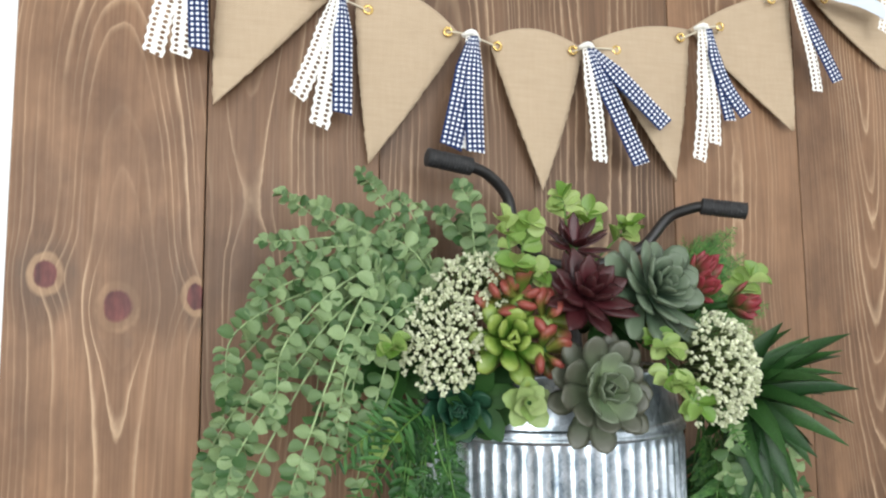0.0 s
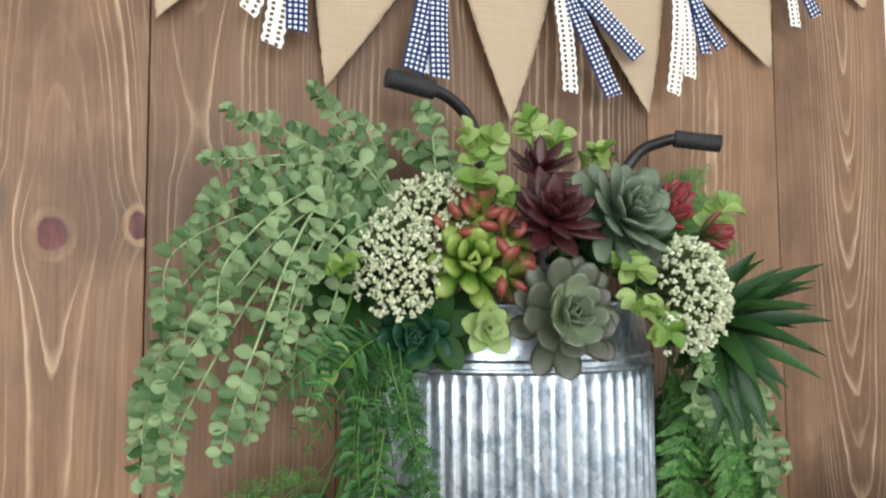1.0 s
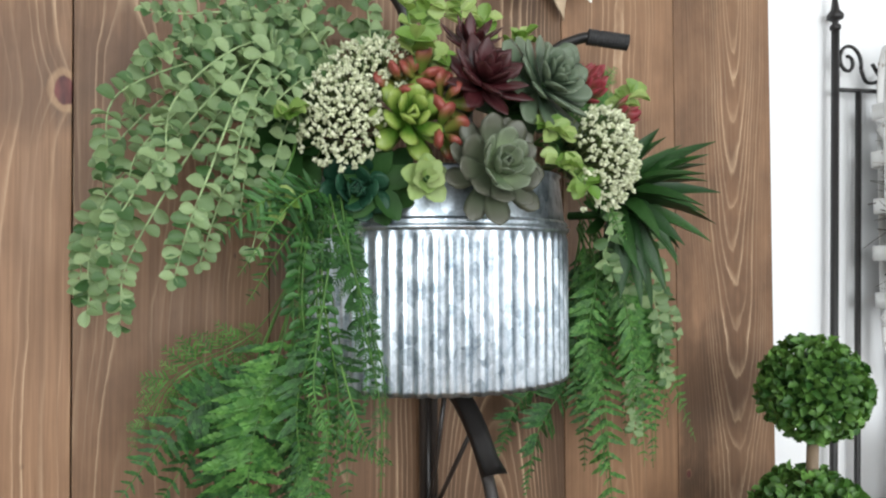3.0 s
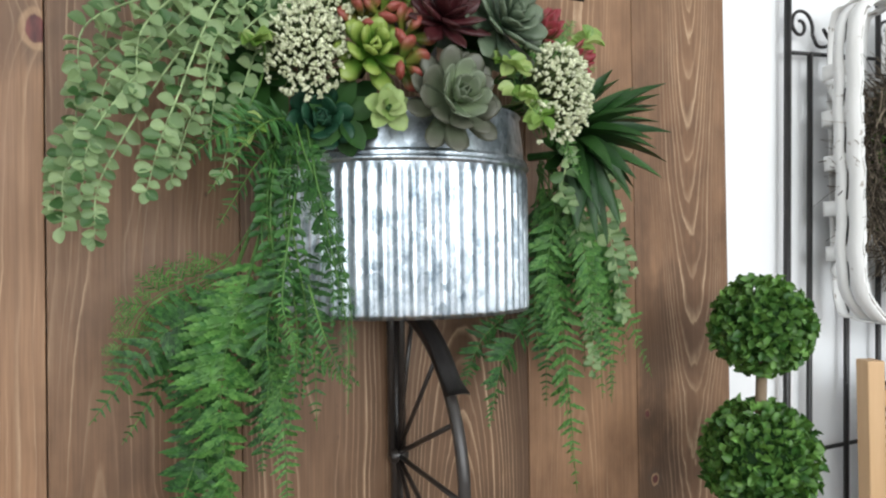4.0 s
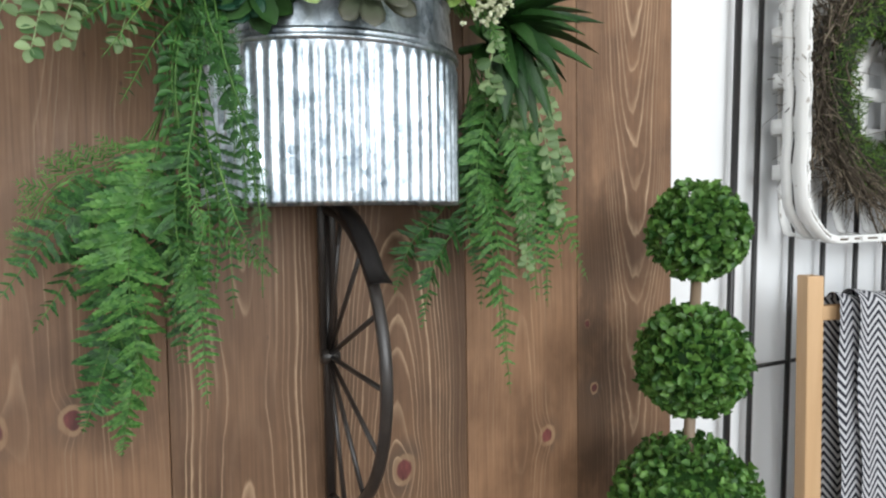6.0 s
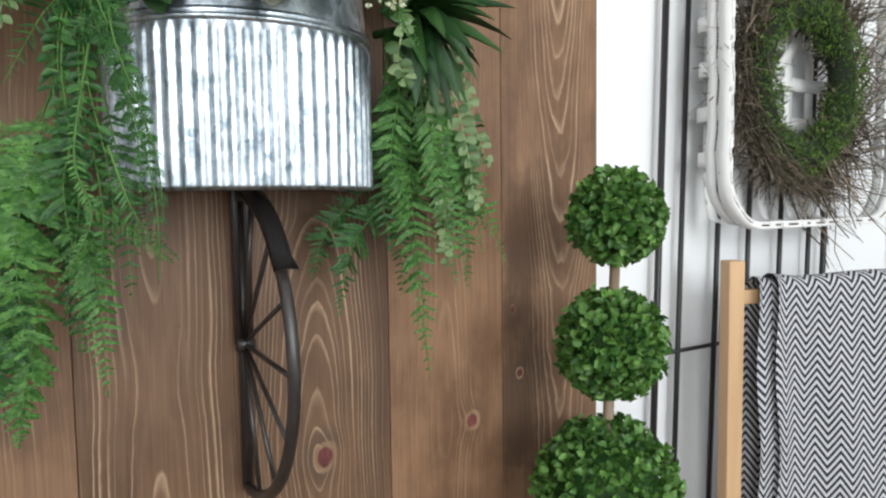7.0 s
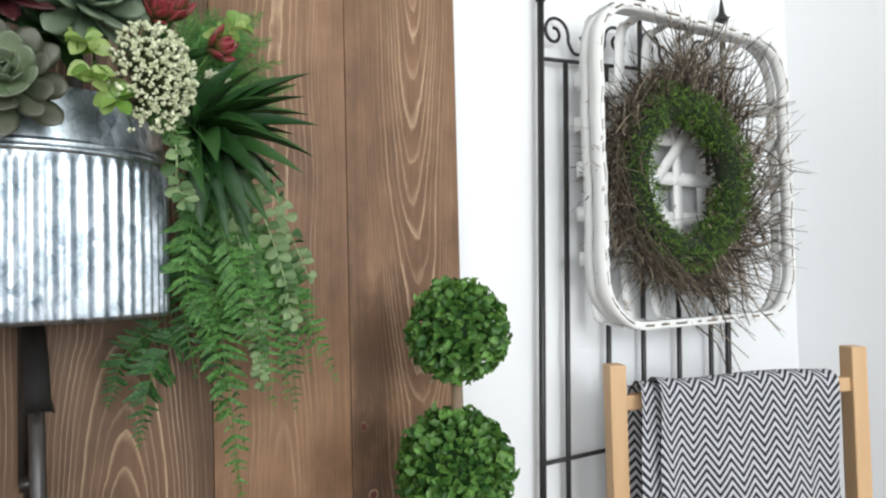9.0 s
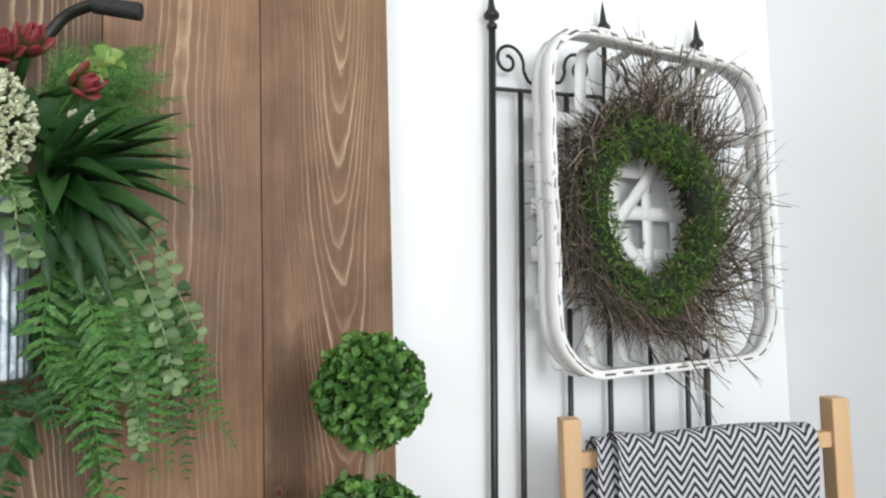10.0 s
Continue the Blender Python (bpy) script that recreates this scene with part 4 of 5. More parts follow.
for end, width in (((0.02, 1.06, 1.235), 0.05), ((0.045, 1.04, 1.215), 0.045), ((0.06, 1.10, 1.19), 0.05), ((0.03, 1.12, 1.255), 0.045)):
    e = Vector(end)
    r = Vector((0.13, 1.10, 1.29)) + jitter(rng, 0.01)
    frond(rng, [r, r.lerp(e, 0.5) + Vector((0, -0.02, 0.018)), e], width, NEEDLE, (FERN, FERN_STEM), fern_l, spacing=0.006)
fine_l = thing("asparagus_fern", (0.14, 1.10, 1.27), "fine feathery fern trailing over the bucket's edge", "fern", "hanging ferns")
for k in range(11):
    x1 = rng.uniform(0.075, 0.185)
    z1 = rng.uniform(1.02, 1.16) - (0.05 if x1 < 0.14 else 0)
    y1 = 1.115 - max(0, x1 - 0.12) * 0.85 + rng.uniform(-0.02, 0.0)
    r = Vector((0.115 + (x1 - 0.115) * 0.45 + rng.uniform(-0.01, 0.01), 1.09 - max(0, x1 - 0.15) * 0.5, 1.285))
    e = Vector((x1, y1, z1))
    frond(rng, [r, r.lerp(e, 0.35) + Vector((-0.01, -0.022, 0.01)), r.lerp(e, 0.7) + Vector((0.004, -0.012, 0)), e], rng.uniform(0.04, 0.065) if k % 2 else 0.027, FEATHER if k % 2 else ROUND, (FERN, FERN_STEM), fine_l, spacing=0.013 if k % 2 else 0.0085, lean=0.7)
# a long pale runner
frond(rng, [(0.12, 1.06, 1.22), (0.105, 1.05, 1.13), (0.115, 1.05, 1.08), (0.085, 1.06, 1.02)], 0.018, NEEDLE, (FERN_PALE, FERN_STEM), fine_l, spacing=0.005)
frond(rng, [(0.13, 1.06, 1.14), (0.15, 1.06, 1.08), (0.19, 1.10, 1.04)], 0.022, NEEDLE, (FERN, FERN_STEM), fine_l, spacing=0.005)

fern_r = thing("hanging_fern", (0.44, 1.13, 1.26), "green fern with fronds hanging down beside the bucket", "fern", "hanging ferns")
ROOT_R = (0.432, 1.14, 1.275)
for turns, y, width, green in (
    ([(0.440, 1.200), (0.462, 1.070), (0.487, 0.872)], 1.16, 0.088, FERN_PALE),
    ([(0.470, 1.200), (0.505, 1.100), (0.520, 0.985)], 1.15, 0.072, FERN_PALE),
    ([(0.490, 1.210), (0.545, 1.120), (0.575, 1.020)], 1.17, 0.070, FERN_PALE),
    ([(0.450, 1.190), (0.470, 1.130), (0.480, 1.060)], 1.12, 0.068, FERN_PALE),
    ([(0.437, 1.211), (0.451, 1.09), (0.483, 0.903)], 1.16, 0.072, FERN_PALE),
    ([(0.455, 1.208), (0.469, 1.106), (0.497, 0.937)], 1.18, 0.070, FERN),
    ([(0.482, 1.207), (0.55, 1.108), (0.609, 1.002)], 1.16, 0.062, FERN_PALE),
    ([(0.475, 1.219), (0.531, 1.14), (0.587, 1.05)], 1.18, 0.065, FERN),
    ([(0.436, 1.11), (0.395, 1.037), (0.382, 0.956)], 1.19, 0.075, FERN),
    ([(0.42, 1.12), (0.37, 1.06), (0.352, 1.0)], 1.20, 0.055, FERN),
    ([(0.425, 1.214), (0.418, 1.138), (0.448, 1.079)], 1.13, 0.065, FERN_PALE),
    ([(0.437, 1.202), (0.422, 1.117), (0.437, 1.027)], 1.16, 0.065, FERN),
    ([(0.483, 1.192), (0.525, 1.102), (0.536, 0.989)], 1.15, 0.065, FERN_PALE),
    ([(0.497, 1.185), (0.542, 1.084), (0.559, 0.971)], 1.18, 0.060, FERN),
    ([(0.444, 1.224), (0.484, 1.145), (0.508, 1.048)], 1.14, 0.060, FERN_PALE),
    ([(0.464, 1.208), (0.498, 1.117), (0.509, 1.016)], 1.17, 0.065, FERN),
    ([(0.451, 1.185), (0.464, 1.073), (0.471, 0.972)], 1.20, 0.065, FERN),
    ([(0.507, 1.196), (0.563, 1.129), (0.597, 1.061)], 1.20, 0.055, FERN_PALE),
):
    hang(rng, ROOT_R, turns, y, width, PINNA, green, fern_r, bare=rng.choice((0.18, 0.28, 0.36)))
for end in ((0.54, 1.22, 1.475), (0.55, 1.215, 1.44), (0.575, 1.21, 1.38), (0.52, 1.22, 1.47), (0.56, 1.2, 1.41), (0.57, 1.2, 1.34), (0.50, 1.2, 1.45), (0.535, 1.2, 1.43), (0.58, 1.2, 1.30), (0.48, 1.2, 1.46), (0.555, 1.19, 1.37)):
    e = Vector(end)
    r = Vector((0.42, 1.17, 1.34)) + jitter(rng, 0.012)
    frond(rng, [r, r.lerp(e, 0.5) + Vector((-0.008, 0, 0.012)), e], 0.072, FEATHER, (FERN_PALE, FERN_STEM), fern_r, spacing=0.006, lean=0.9)
for end in ((0.405, 1.04, 1.245), (0.425, 1.05, 1.235), (0.39, 1.03, 1.262)):
    e = Vector(end)
    r = Vector((0.355, 1.06, 1.30))
    frond(rng, [r, r.lerp(e, 0.5) + Vector((0, -0.012, 0.012)), e], 0.03, NEEDLE, (FERN_PALE, FERN_STEM), fern_r, spacing=0.005)

# ---- the trellis on the wall ----
trellis = thing("garden_trellis", (1.33, 1.31, 0.02), "black wrought iron garden trellis leaning on the white wall", "trellis", m=ROOM)
TY, SKEW = 1.312, 0.031
BARS = [1.054, 1.114, 1.219, 1.315, 1.422, 1.525, 1.584]


def bar_at(x, z):
    """The slightly bent frame leans to one side as it rises."""
    return (x + 0.009 + SKEW * (z - 0.99), TY, z)


for i, bx in enumerate(BARS):
    tall = i in (0, 3, 6)
    top = (1.625, 1.525, 1.53, 1.65, 1.545, 1.55, 1.665)[i]
    part("upright", tube([bar_at(bx, 0.0), bar_at(bx, top)], 0.0066 if i in (0, 6) else 0.0052, 8), BLACK, trellis)
    if tall:
        z = top
        fx = bar_at(bx, z)[0]
        part("finial", lathe([(0.0005, z - 0.005), (0.009, z), (0.009, z + 0.006), (0.005, z + 0.01), (0.0055, z + 0.014), (0.013, z + 0.018), (0.014, z + 0.024), (0.007, z + 0.034), (0.004, z + 0.055), (0.0005, z + 0.075)], (fx, TY), 12), BLACK, trellis)
for z, rise in ((1.52, 0.035), (0.80, 0.0), (0.45, 0.0)):
    part("crossbar", tube([bar_at(BARS[0], z), bar_at(BARS[6], z + rise)], 0.0038, 8), BLACK, trellis)


def scroll(cx, cz, flip, size):
    pts = []
    for i in range(34):
        s = i / 33
        a = radians(200 - 470 * s)
        r = size * (0.95 - 0.72 * s)
        pts.append((cx + flip * (r * math.cos(a) + size * 0.15 * s), TY, cz + r * math.sin(a)))
    return pts


for x0, f in ((1.122, 1), (1.268, -1), (1.375, 1), (1.53, -1)):
    part("scroll", tube(scroll(x0 - f * 0.005, 1.572 + (x0 - 1.1) * 0.06, -f, 0.034), 0.0032, 6), BLACK, trellis)
    x0 -= f * 0.005
    dz = (x0 - 1.1) * 0.06
    part("scroll", tube(smooth_path([(x0 + f * 0.03, TY, 1.56 + dz), (x0 + f * 0.045, TY, 1.54 + dz), (x0 + f * 0.075, TY, 1.545 + dz), (x0 + f * 0.095, TY, 1.565 + dz)], 14), 0.0032, 6), BLACK, trellis)

# ---- the burlap bunting ----
def cloth_burlap():
    m = Nodes("burlap", 0.9, 0, 0.1)
    x, y, z = m.xyz(m.coords())
    wx = m.math("SINE", m.math("ADD", m.math("MULTIPLY", x, 3400), m.math("MULTIPLY", m.noise(m.coords(), 60, 2), 6)))
    wz = m.math("SINE", m.math("ADD", m.math("MULTIPLY", z, 3400), m.math("MULTIPLY", m.noise(m.coords(), 55, 2), 6)))
    weave = m.math("ADD", wx, wz)
    slub = m.noise(m.scaled(m.coords(), (30, 30, 260)), 1.0, 3)
    slub2 = m.noise(m.scaled(m.coords(), (260, 30, 30)), 1.0, 3)
    f = m.math("ADD", m.math("MULTIPLY", weave, 0.05), m.math("ADD", m.math("MULTIPLY", slub, 0.6), m.math("MULTIPLY", slub2, 0.4)))
    m.colour(m.ramp(f, [(0.1, (0.40, 0.305, 0.21)), (0.5, (0.455, 0.352, 0.245)), (0.95, (0.505, 0.40, 0.29))]))
    m.bump(m.math("ADD", weave, m.math("MULTIPLY", slub, 2)), 0.3, 0.0008)
    return m.mat


def cloth_gingham():
    m = Nodes("navy_gingham", 0.8, 0, 0.2)
    u, v, w = m.xyz(m.coords("UV"))
    cell = 0.0055
    a = m.math("GREATER_THAN", m.math("FRACT", m.math("DIVIDE", u, cell)), 0.5)
    b = m.math("GREATER_THAN", m.math("FRACT", m.math("DIVIDE", v, cell)), 0.5)
    one = m.mix(m.math("MAXIMUM", a, b), (0.010, 0.020, 0.065), (0.022, 0.042, 0.125))
    m.colour(m.mix(m.math("MULTIPLY", a, b), one, (0.78, 0.80, 0.84)))
    m.bump(m.noise(m.coords(), 900, 2), 0.2, 0.0005)
    return m.mat


def cloth_lace():
    m = Nodes("ivory_lace", 0.85, 0, 0.2)
    u, v, w = m.xyz(m.coords("UV"))
    cell = 0.0056
    fv = m.math("SUBTRACT", m.math("FRACT", m.math("DIVIDE", v, cell)), 0.5)
    hole = None
    for at in (0.26, 0.74):
        d = m.math("DIVIDE", m.math("SUBTRACT", u, at * 0.017), cell)
        r = m.math("SQRT", m.math("ADD", m.math("MULTIPLY", d, d), m.math("MULTIPLY", fv, fv)))
        h = m.math("LESS_THAN", r, 0.33)
        hole = h if hole is None else m.math("MAXIMUM", hole, h)
    n = m.noise(m.coords(), 260, 3)
    m.colour(m.mix(n, (0.74, 0.72, 0.66), (0.88, 0.87, 0.83)))
    m.bump(n, 0.5, 0.001)
    m.put(m.b.inputs["Alpha"], m.math("SUBTRACT", 1.0, hole))
    return m.mat


BURLAP, GINGHAM, LACE = cloth_burlap(), cloth_gingham(), cloth_lace()
BRASS = Nodes("brass_eyelet", 0.25, 1.0).colour((0.78, 0.55, 0.20)).mat
CORD = Nodes("ivory_cord", 0.85).colour((0.62, 0.55, 0.42)).mat
bunting = thing("bunting_banner", (0.36, 1.235, 1.70), "burlap pennant bunting with gingham and lace ribbon tassels", "bunting")
rng = random.Random(5)


def pennant(tl, tr, rise, tip):
    """A cloth triangle with an arched top edge, slightly waved, with two faces and frayed sides."""
    nu, nv = 14, 44
    verts, faces = [], []
    seed = rng.uniform(0, 9)
    for back in (0, 1):
        for j in range(nv + 1):
            v = j / nv
            for i in range(nu + 1):
                u = i / nu
                tx = tl[0] + (tr[0] - tl[0]) * u
                tz = tl[1] + (tr[1] - tl[1]) * u + rise * 4 * u * (1 - u)
                x = tx + (tip[0] - tx) * v
                z = tz + (tip[1] - tz) * v
                edge = (1 if i in (0, nu) else 0) * (rng.uniform(-0.0011, 0.0011) if 0 < j < nv else 0)
                x += edge + 0.006 * math.sin(math.pi * v) * (2 * u - 1) * 0.5
                y = 1.236 - 0.0035 * math.sin(3.1 * u + seed) * (1 - v * 0.5) - 0.004 * math.sin(2.4 * v + seed) + 0.0014 * back
                verts.append((x, y, z))
    c = nu + 1
    m = c * (nv + 1)
    for j in range(nv):
        for i in range(nu):
            a = j * c + i
            faces.append((a, a + 1, a + c + 1, a + c))
            faces.append((m + a, m + a + c, m + a + c + 1, m + a + 1))
    rim = [i for i in range(c)] + [j * c + nu for j in range(1, nv + 1)] + [nv * c + i for i in range(nu - 1, -1, -1)] + [j * c for j in range(nv - 1, 0, -1)]
    for a, b in zip(rim, rim[1:] + rim[:1]):
        faces.append((a, m + a, m + b, b))
    return verts, faces


def ringed(at, r, t):
    pts = [(at[0] + r * math.cos(2 * math.pi * k / 20), 1.2295, at[1] + r * math.sin(2 * math.pi * k / 20)) for k in range(20)]
    return tube(pts, t, 6, closed=True)


PENNANTS = [
    ((-0.066, 1.80), (0.047, 1.722), 0.01, (-0.073, 1.591), (-0.052, 1.775), (0.028, 1.722)),
    ((0.076, 1.722), (0.2, 1.691), 0.026, (0.091, 1.536), (0.090, 1.710), (0.182, 1.693)),
    ((0.231, 1.693), (0.352, 1.689), 0.016, (0.296, 1.513), (0.241, 1.681), (0.336, 1.684)),
    ((0.361, 1.698), (0.498, 1.727), 0.010, (0.473, 1.532), (0.393, 1.689), (0.482, 1.713)),
    ((0.503, 1.731), (0.65, 1.79), 0.012, (0.645, 1.604), (0.539, 1.732), (0.618, 1.776)),
    ((0.685, 1.795), (0.825, 1.85), 0.010, (0.803, 1.697), (0.70, 1.785), (0.80, 1.83)),
]
for tl, tr, rise, tip, g1, g2 in PENNANTS:
    p = part("pennant", pennant(tl, tr, rise, tip), BURLAP, bunting, "tan burlap triangle with frayed edges")
    for g in (g1, g2):
        part("eyelet", ringed(g, 0.0046, 0.0016), BRASS, p, "small brass eyelet")
line = [(-0.24, 1.24, 1.86), (-0.16, 1.236, 1.80), (-0.09, 1.230, 1.765)]
for (tl, tr, rise, tip, g1, g2), knot_at in zip(PENNANTS, ((0.056, 1.718), (0.208, 1.688), (0.354, 1.686), (0.510, 1.724), (0.65, 1.782), (0.83, 1.86))):
    line += [(g1[0] - 0.004, 1.229, g1[1]), (g1[0] + 0.008, 1.243, g1[1]), ((g1[0] + g2[0]) / 2, 1.244, (g1[1] + g2[1]) / 2 + 0.004), (g2[0] - 0.008, 1.243, g2[1]), (g2[0] + 0.004, 1.229, g2[1]), (knot_at[0], 1.224, knot_at[1])]
part("cord", tube(smooth_path(line, 220), 0.0012, 5), CORD, bunting, "ivory string")


def ribbon(a, b, width, sway, y0, y1, scallop=0.0):
    """A hanging strip from a to b (x, z) that bows sideways by sway; UVs in metres."""
    n = 26
    a3, b3 = Vector((a[0], y0, a[1])), Vector((b[0], y1, b[1]))
    d = b3 - a3
    side = Vector((d.z, 0, -d.x)).normalized()
    pts = [a3.lerp(b3, i / n) + side * (sway * math.sin(math.pi * i / n)) + Vector((0, -0.006 * math.sin(math.pi * i / n), 0)) for i in range(n + 1)]
    verts, faces, uvs = [], [], []
    L = 0
    for i, p in enumerate(pts):
        if i:
            L += (p - pts[i - 1]).length
        t = (pts[min(i + 1, n)] - pts[max(i - 1, 0)]).normalized()
        s = Vector((-t.z, 0, t.x)).normalized()
        wd = width * (0.32 + 0.68 * min(1.0, (i / n) * 3.2)) * (1 + (scallop * (1 if i % 2 else -1)))
        for k in range(5):
            u = k / 4 - 0.5
            verts.append(p + s * (u * wd) + Vector((0, -0.003 * (1 - 4 * u * u) * (1 - 0.5 * i / n), 0)) + t * (0.004 * u * (1 if i == n else 0)))
            uvs.append(((u + 0.5) * (0.017 if scallop else width), L))
    for i in range(n):
        for k in range(4):
            q = i * 5 + k
            faces.append((q, q + 1, q + 6, q + 5))
    return verts, faces, uvs


TASSELS = [
    ((-0.095, 1.765), [("lace", (-0.131, 1.637), 0.021, 0.002), ("lace", (-0.104, 1.636), 0.02, 0.0), ("gingham", (-0.086, 1.643), 0.02, 0.0)]),
    ((0.056, 1.718), [("lace", (0.013, 1.602), 0.019, -0.004), ("lace", (0.036, 1.570), 0.021, -0.002), ("gingham", (0.060, 1.585), 0.021, 0.0)]),
    ((0.208, 1.686), [("lace", (0.196, 1.555), 0.02, -0.006), ("gingham", (0.180, 1.555), 0.026, 0.0), ("gingham", (0.208, 1.550), 0.021, 0.004)]),
    ((0.352, 1.684), [("lace", (0.362, 1.547), 0.018, 0.0), ("gingham", (0.414, 1.546), 0.022, 0.004), ("gingham", (0.446, 1.594), 0.022, 0.004)]),
    ((0.509, 1.722), [("lace", (0.494, 1.555), 0.018, -0.002), ("lace", (0.515, 1.575), 0.016, 0.0), ("gingham", (0.535, 1.605), 0.016, 0.004), ("gingham", (0.556, 1.612), 0.018, 0.016)]),
    ((0.648, 1.780), [("lace", (0.672, 1.653), 0.015, 0.0), ("gingham", (0.701, 1.668), 0.019, 0.006)]),
    ((0.79, 1.835), [("gingham", (0.765, 1.79), 0.02, 0.0), ("lace", (0.777, 1.742), 0.014, 0.0)]),
]
for at, strips in TASSELS:
    knot = part("tassel_knot", tube(smooth_path([(at[0] - 0.010, 1.226, at[1] + 0.002), (at[0], 1.219, at[1] + 0.004), (at[0] + 0.010, 1.226, at[1] - 0.003)], 8), 0.0040, 8, flat=0.8, taper=lambda s: 0.7 + 0.4 * math.sin(math.pi * s)), LACE, bunting, "knotted ribbon tassel")
    for i, (kind, end, width, sway) in enumerate(strips):
        lace = kind == "lace"
        part("ribbon", ribbon((at[0] + 0.004 * (i - 1), at[1]), end, width, sway, 1.222 - 0.001 * i, 1.219 - 0.003 * i, 0.09 if lace else 0.0), LACE if lace else GINGHAM, knot, "ivory lace ribbon with holes" if lace else "navy and white gingham ribbon")

SATIN = Nodes("pale_satin", 0.35, 0, 0.5).colour((0.60, 0.66, 0.76)).mat
part("ribbon", ribbon((0.668, 1.786), (0.782, 1.766), 0.020, -0.004, 1.216, 1.212), SATIN, bunting, "pale blue satin ribbon end")

# ---- the topiary ----
TOPIARY = leaf_green("topiary_leaf", (0.026, 0.092, 0.016), (0.135, 0.275, 0.060), 0.45, spread=0.35, thin=0.2)
rng = random.Random(21)
topiary = thing("ball_topiary", (0.735, 1.085, 0.0), "artificial boxwood topiary of three green balls on a trunk", "topiary", m=ROOM)
LOBED = sheet_leaf([(0, 0.08), (0.25, 0.34), (0.42, 0.46), (0.52, 0.34), (0.7, 0.42), (0.88, 0.26), (1.0, 0.06)], 0.45, 0.25)


def leaf_ball(centre, r, count, name):
    mats = []
    c = Vector(centre)
    for i in range(count):
        z = 1 - 2 * (i + 0.5) / count
        a = i * 2.39996
        d = (Vector((math.sqrt(1 - z * z) * math.cos(a), math.sqrt(1 - z * z) * math.sin(a), z)) + jitter(rng, 0.10)).normalized()
        lump = 1 + 0.05 * math.sin(9 * d.x + 4 * d.z) * math.sin(8 * d.z + 5 * d.y)
        p = c + d * (r * lump * rng.uniform(0.78, 0.99))
        t = d.cross(jitter(rng, 1)).normalized()
        l = rng.uniform(0.009, 0.0145)
        mats.append(aimed(p, d * rng.uniform(0.45, 1.2) + t * rng.uniform(0.2, 0.9), d + jitter(rng, 0.6), l, l * rng.uniform(0.8, 1.05)))
    ball = tagged(part(name, stamped(LOBED, mats), TOPIARY, topiary, "dense clipped ball of small lobed leaves"), kind="stuff")
    # dark sphere inside: its colour stands in for the shade between the leaves
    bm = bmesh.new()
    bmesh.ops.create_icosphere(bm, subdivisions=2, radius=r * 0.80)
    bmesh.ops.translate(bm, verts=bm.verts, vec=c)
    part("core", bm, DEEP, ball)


for p, r, n in (((0.742, 1.10, 1.066), 0.0605, 1150), ((0.733, 1.10, 0.897), 0.0705, 1450), ((0.722, 1.10, 0.700), 0.095, 2250)):
    leaf_ball(Vector(p), r, n, "leaf_ball")
b1, b3 = Vector((0.742, 1.10, 1.066)), Vector((0.722, 1.10, 0.700))
part("trunk", tube([(b3.x - 0.004, b3.y, 0.22), (b3.x, b3.y, b3.z), (b1.x + 0.001, b1.y, b1.z)], 0.0072, 10, taper=lambda s: 1.15 - 0.2 * s), BARK, topiary, "bare brown wooden trunk")
pot = part("pot", lathe([(0.0, 0.0), (0.085, 0.0), (0.09, 0.01), (0.115, 0.22), (0.125, 0.225), (0.125, 0.26), (0.112, 0.26), (0.108, 0.225), (0.0, 0.225)], (b3.x - 0.004, b3.y), 32), CLAY, topiary, "plain grey clay pot")

# ---- the tobacco basket ----
def chipped_white():
    m = Nodes("chipped_white_paint", 0.6, 0, 0.3)
    c = m.coords()
    n = m.noise(m.scaled(c, (1, 1, 1)), 38, 5, 0.65)
    wear = m.range(n, 0.62, 0.68, 0, 0.85)
    tone = m.mix(m.noise(c, 9, 3), (0.74, 0.74, 0.72), (0.86, 0.86, 0.85))
    m.colour(m.mix(wear, tone, (0.24, 0.18, 0.13)))
    m.bump(n, 0.3, 0.001)
    return m.mat


WHITEWOOD = chipped_white()
BC = Vector((1.395, 1.25, 1.322))
basket = thing("tobacco_basket", (BC.x, 1.29, BC.z - 0.29), "white painted woven tobacco basket hung on the trellis", "basket", m=ROOM)
HW, HH, FY, KY = 0.284, 0.292, 1.212, 1.294
rng = random.Random(8)


def rounded(s, hw, hh, r):
    """A point of a rounded rectangle's outline, s from 0 to 1."""
    segs = [2 * (hh - r), math.pi / 2 * r, 2 * (hw - r), math.pi / 2 * r] * 2
    total = sum(segs)
    d = (s % 1) * total
    corners = [(hw - r, hh - r, 0), (-hw + r, hh - r, 90), (-hw + r, -hh + r, 180), (hw - r, -hh + r, 270)]
    straight = [((hw, -hh + r), (0, 1)), ((hw - r, hh), (-1, 0)), ((-hw, hh - r), (0, -1)), ((-hw + r, -hh), (1, 0))]
    for i in range(8):
        if d <= segs[i]:
            k = i // 2
            if i % 2 == 0:
                (px, pz), (dx, dz) = straight[k]
                return px + dx * d, pz + dz * d
            cx, cz, a0 = corners[k]
            a = radians(a0) + d / r
            return cx + r * math.cos(a), cz + r * math.sin(a)
        d -= segs[i]
    return hw, -hh + r


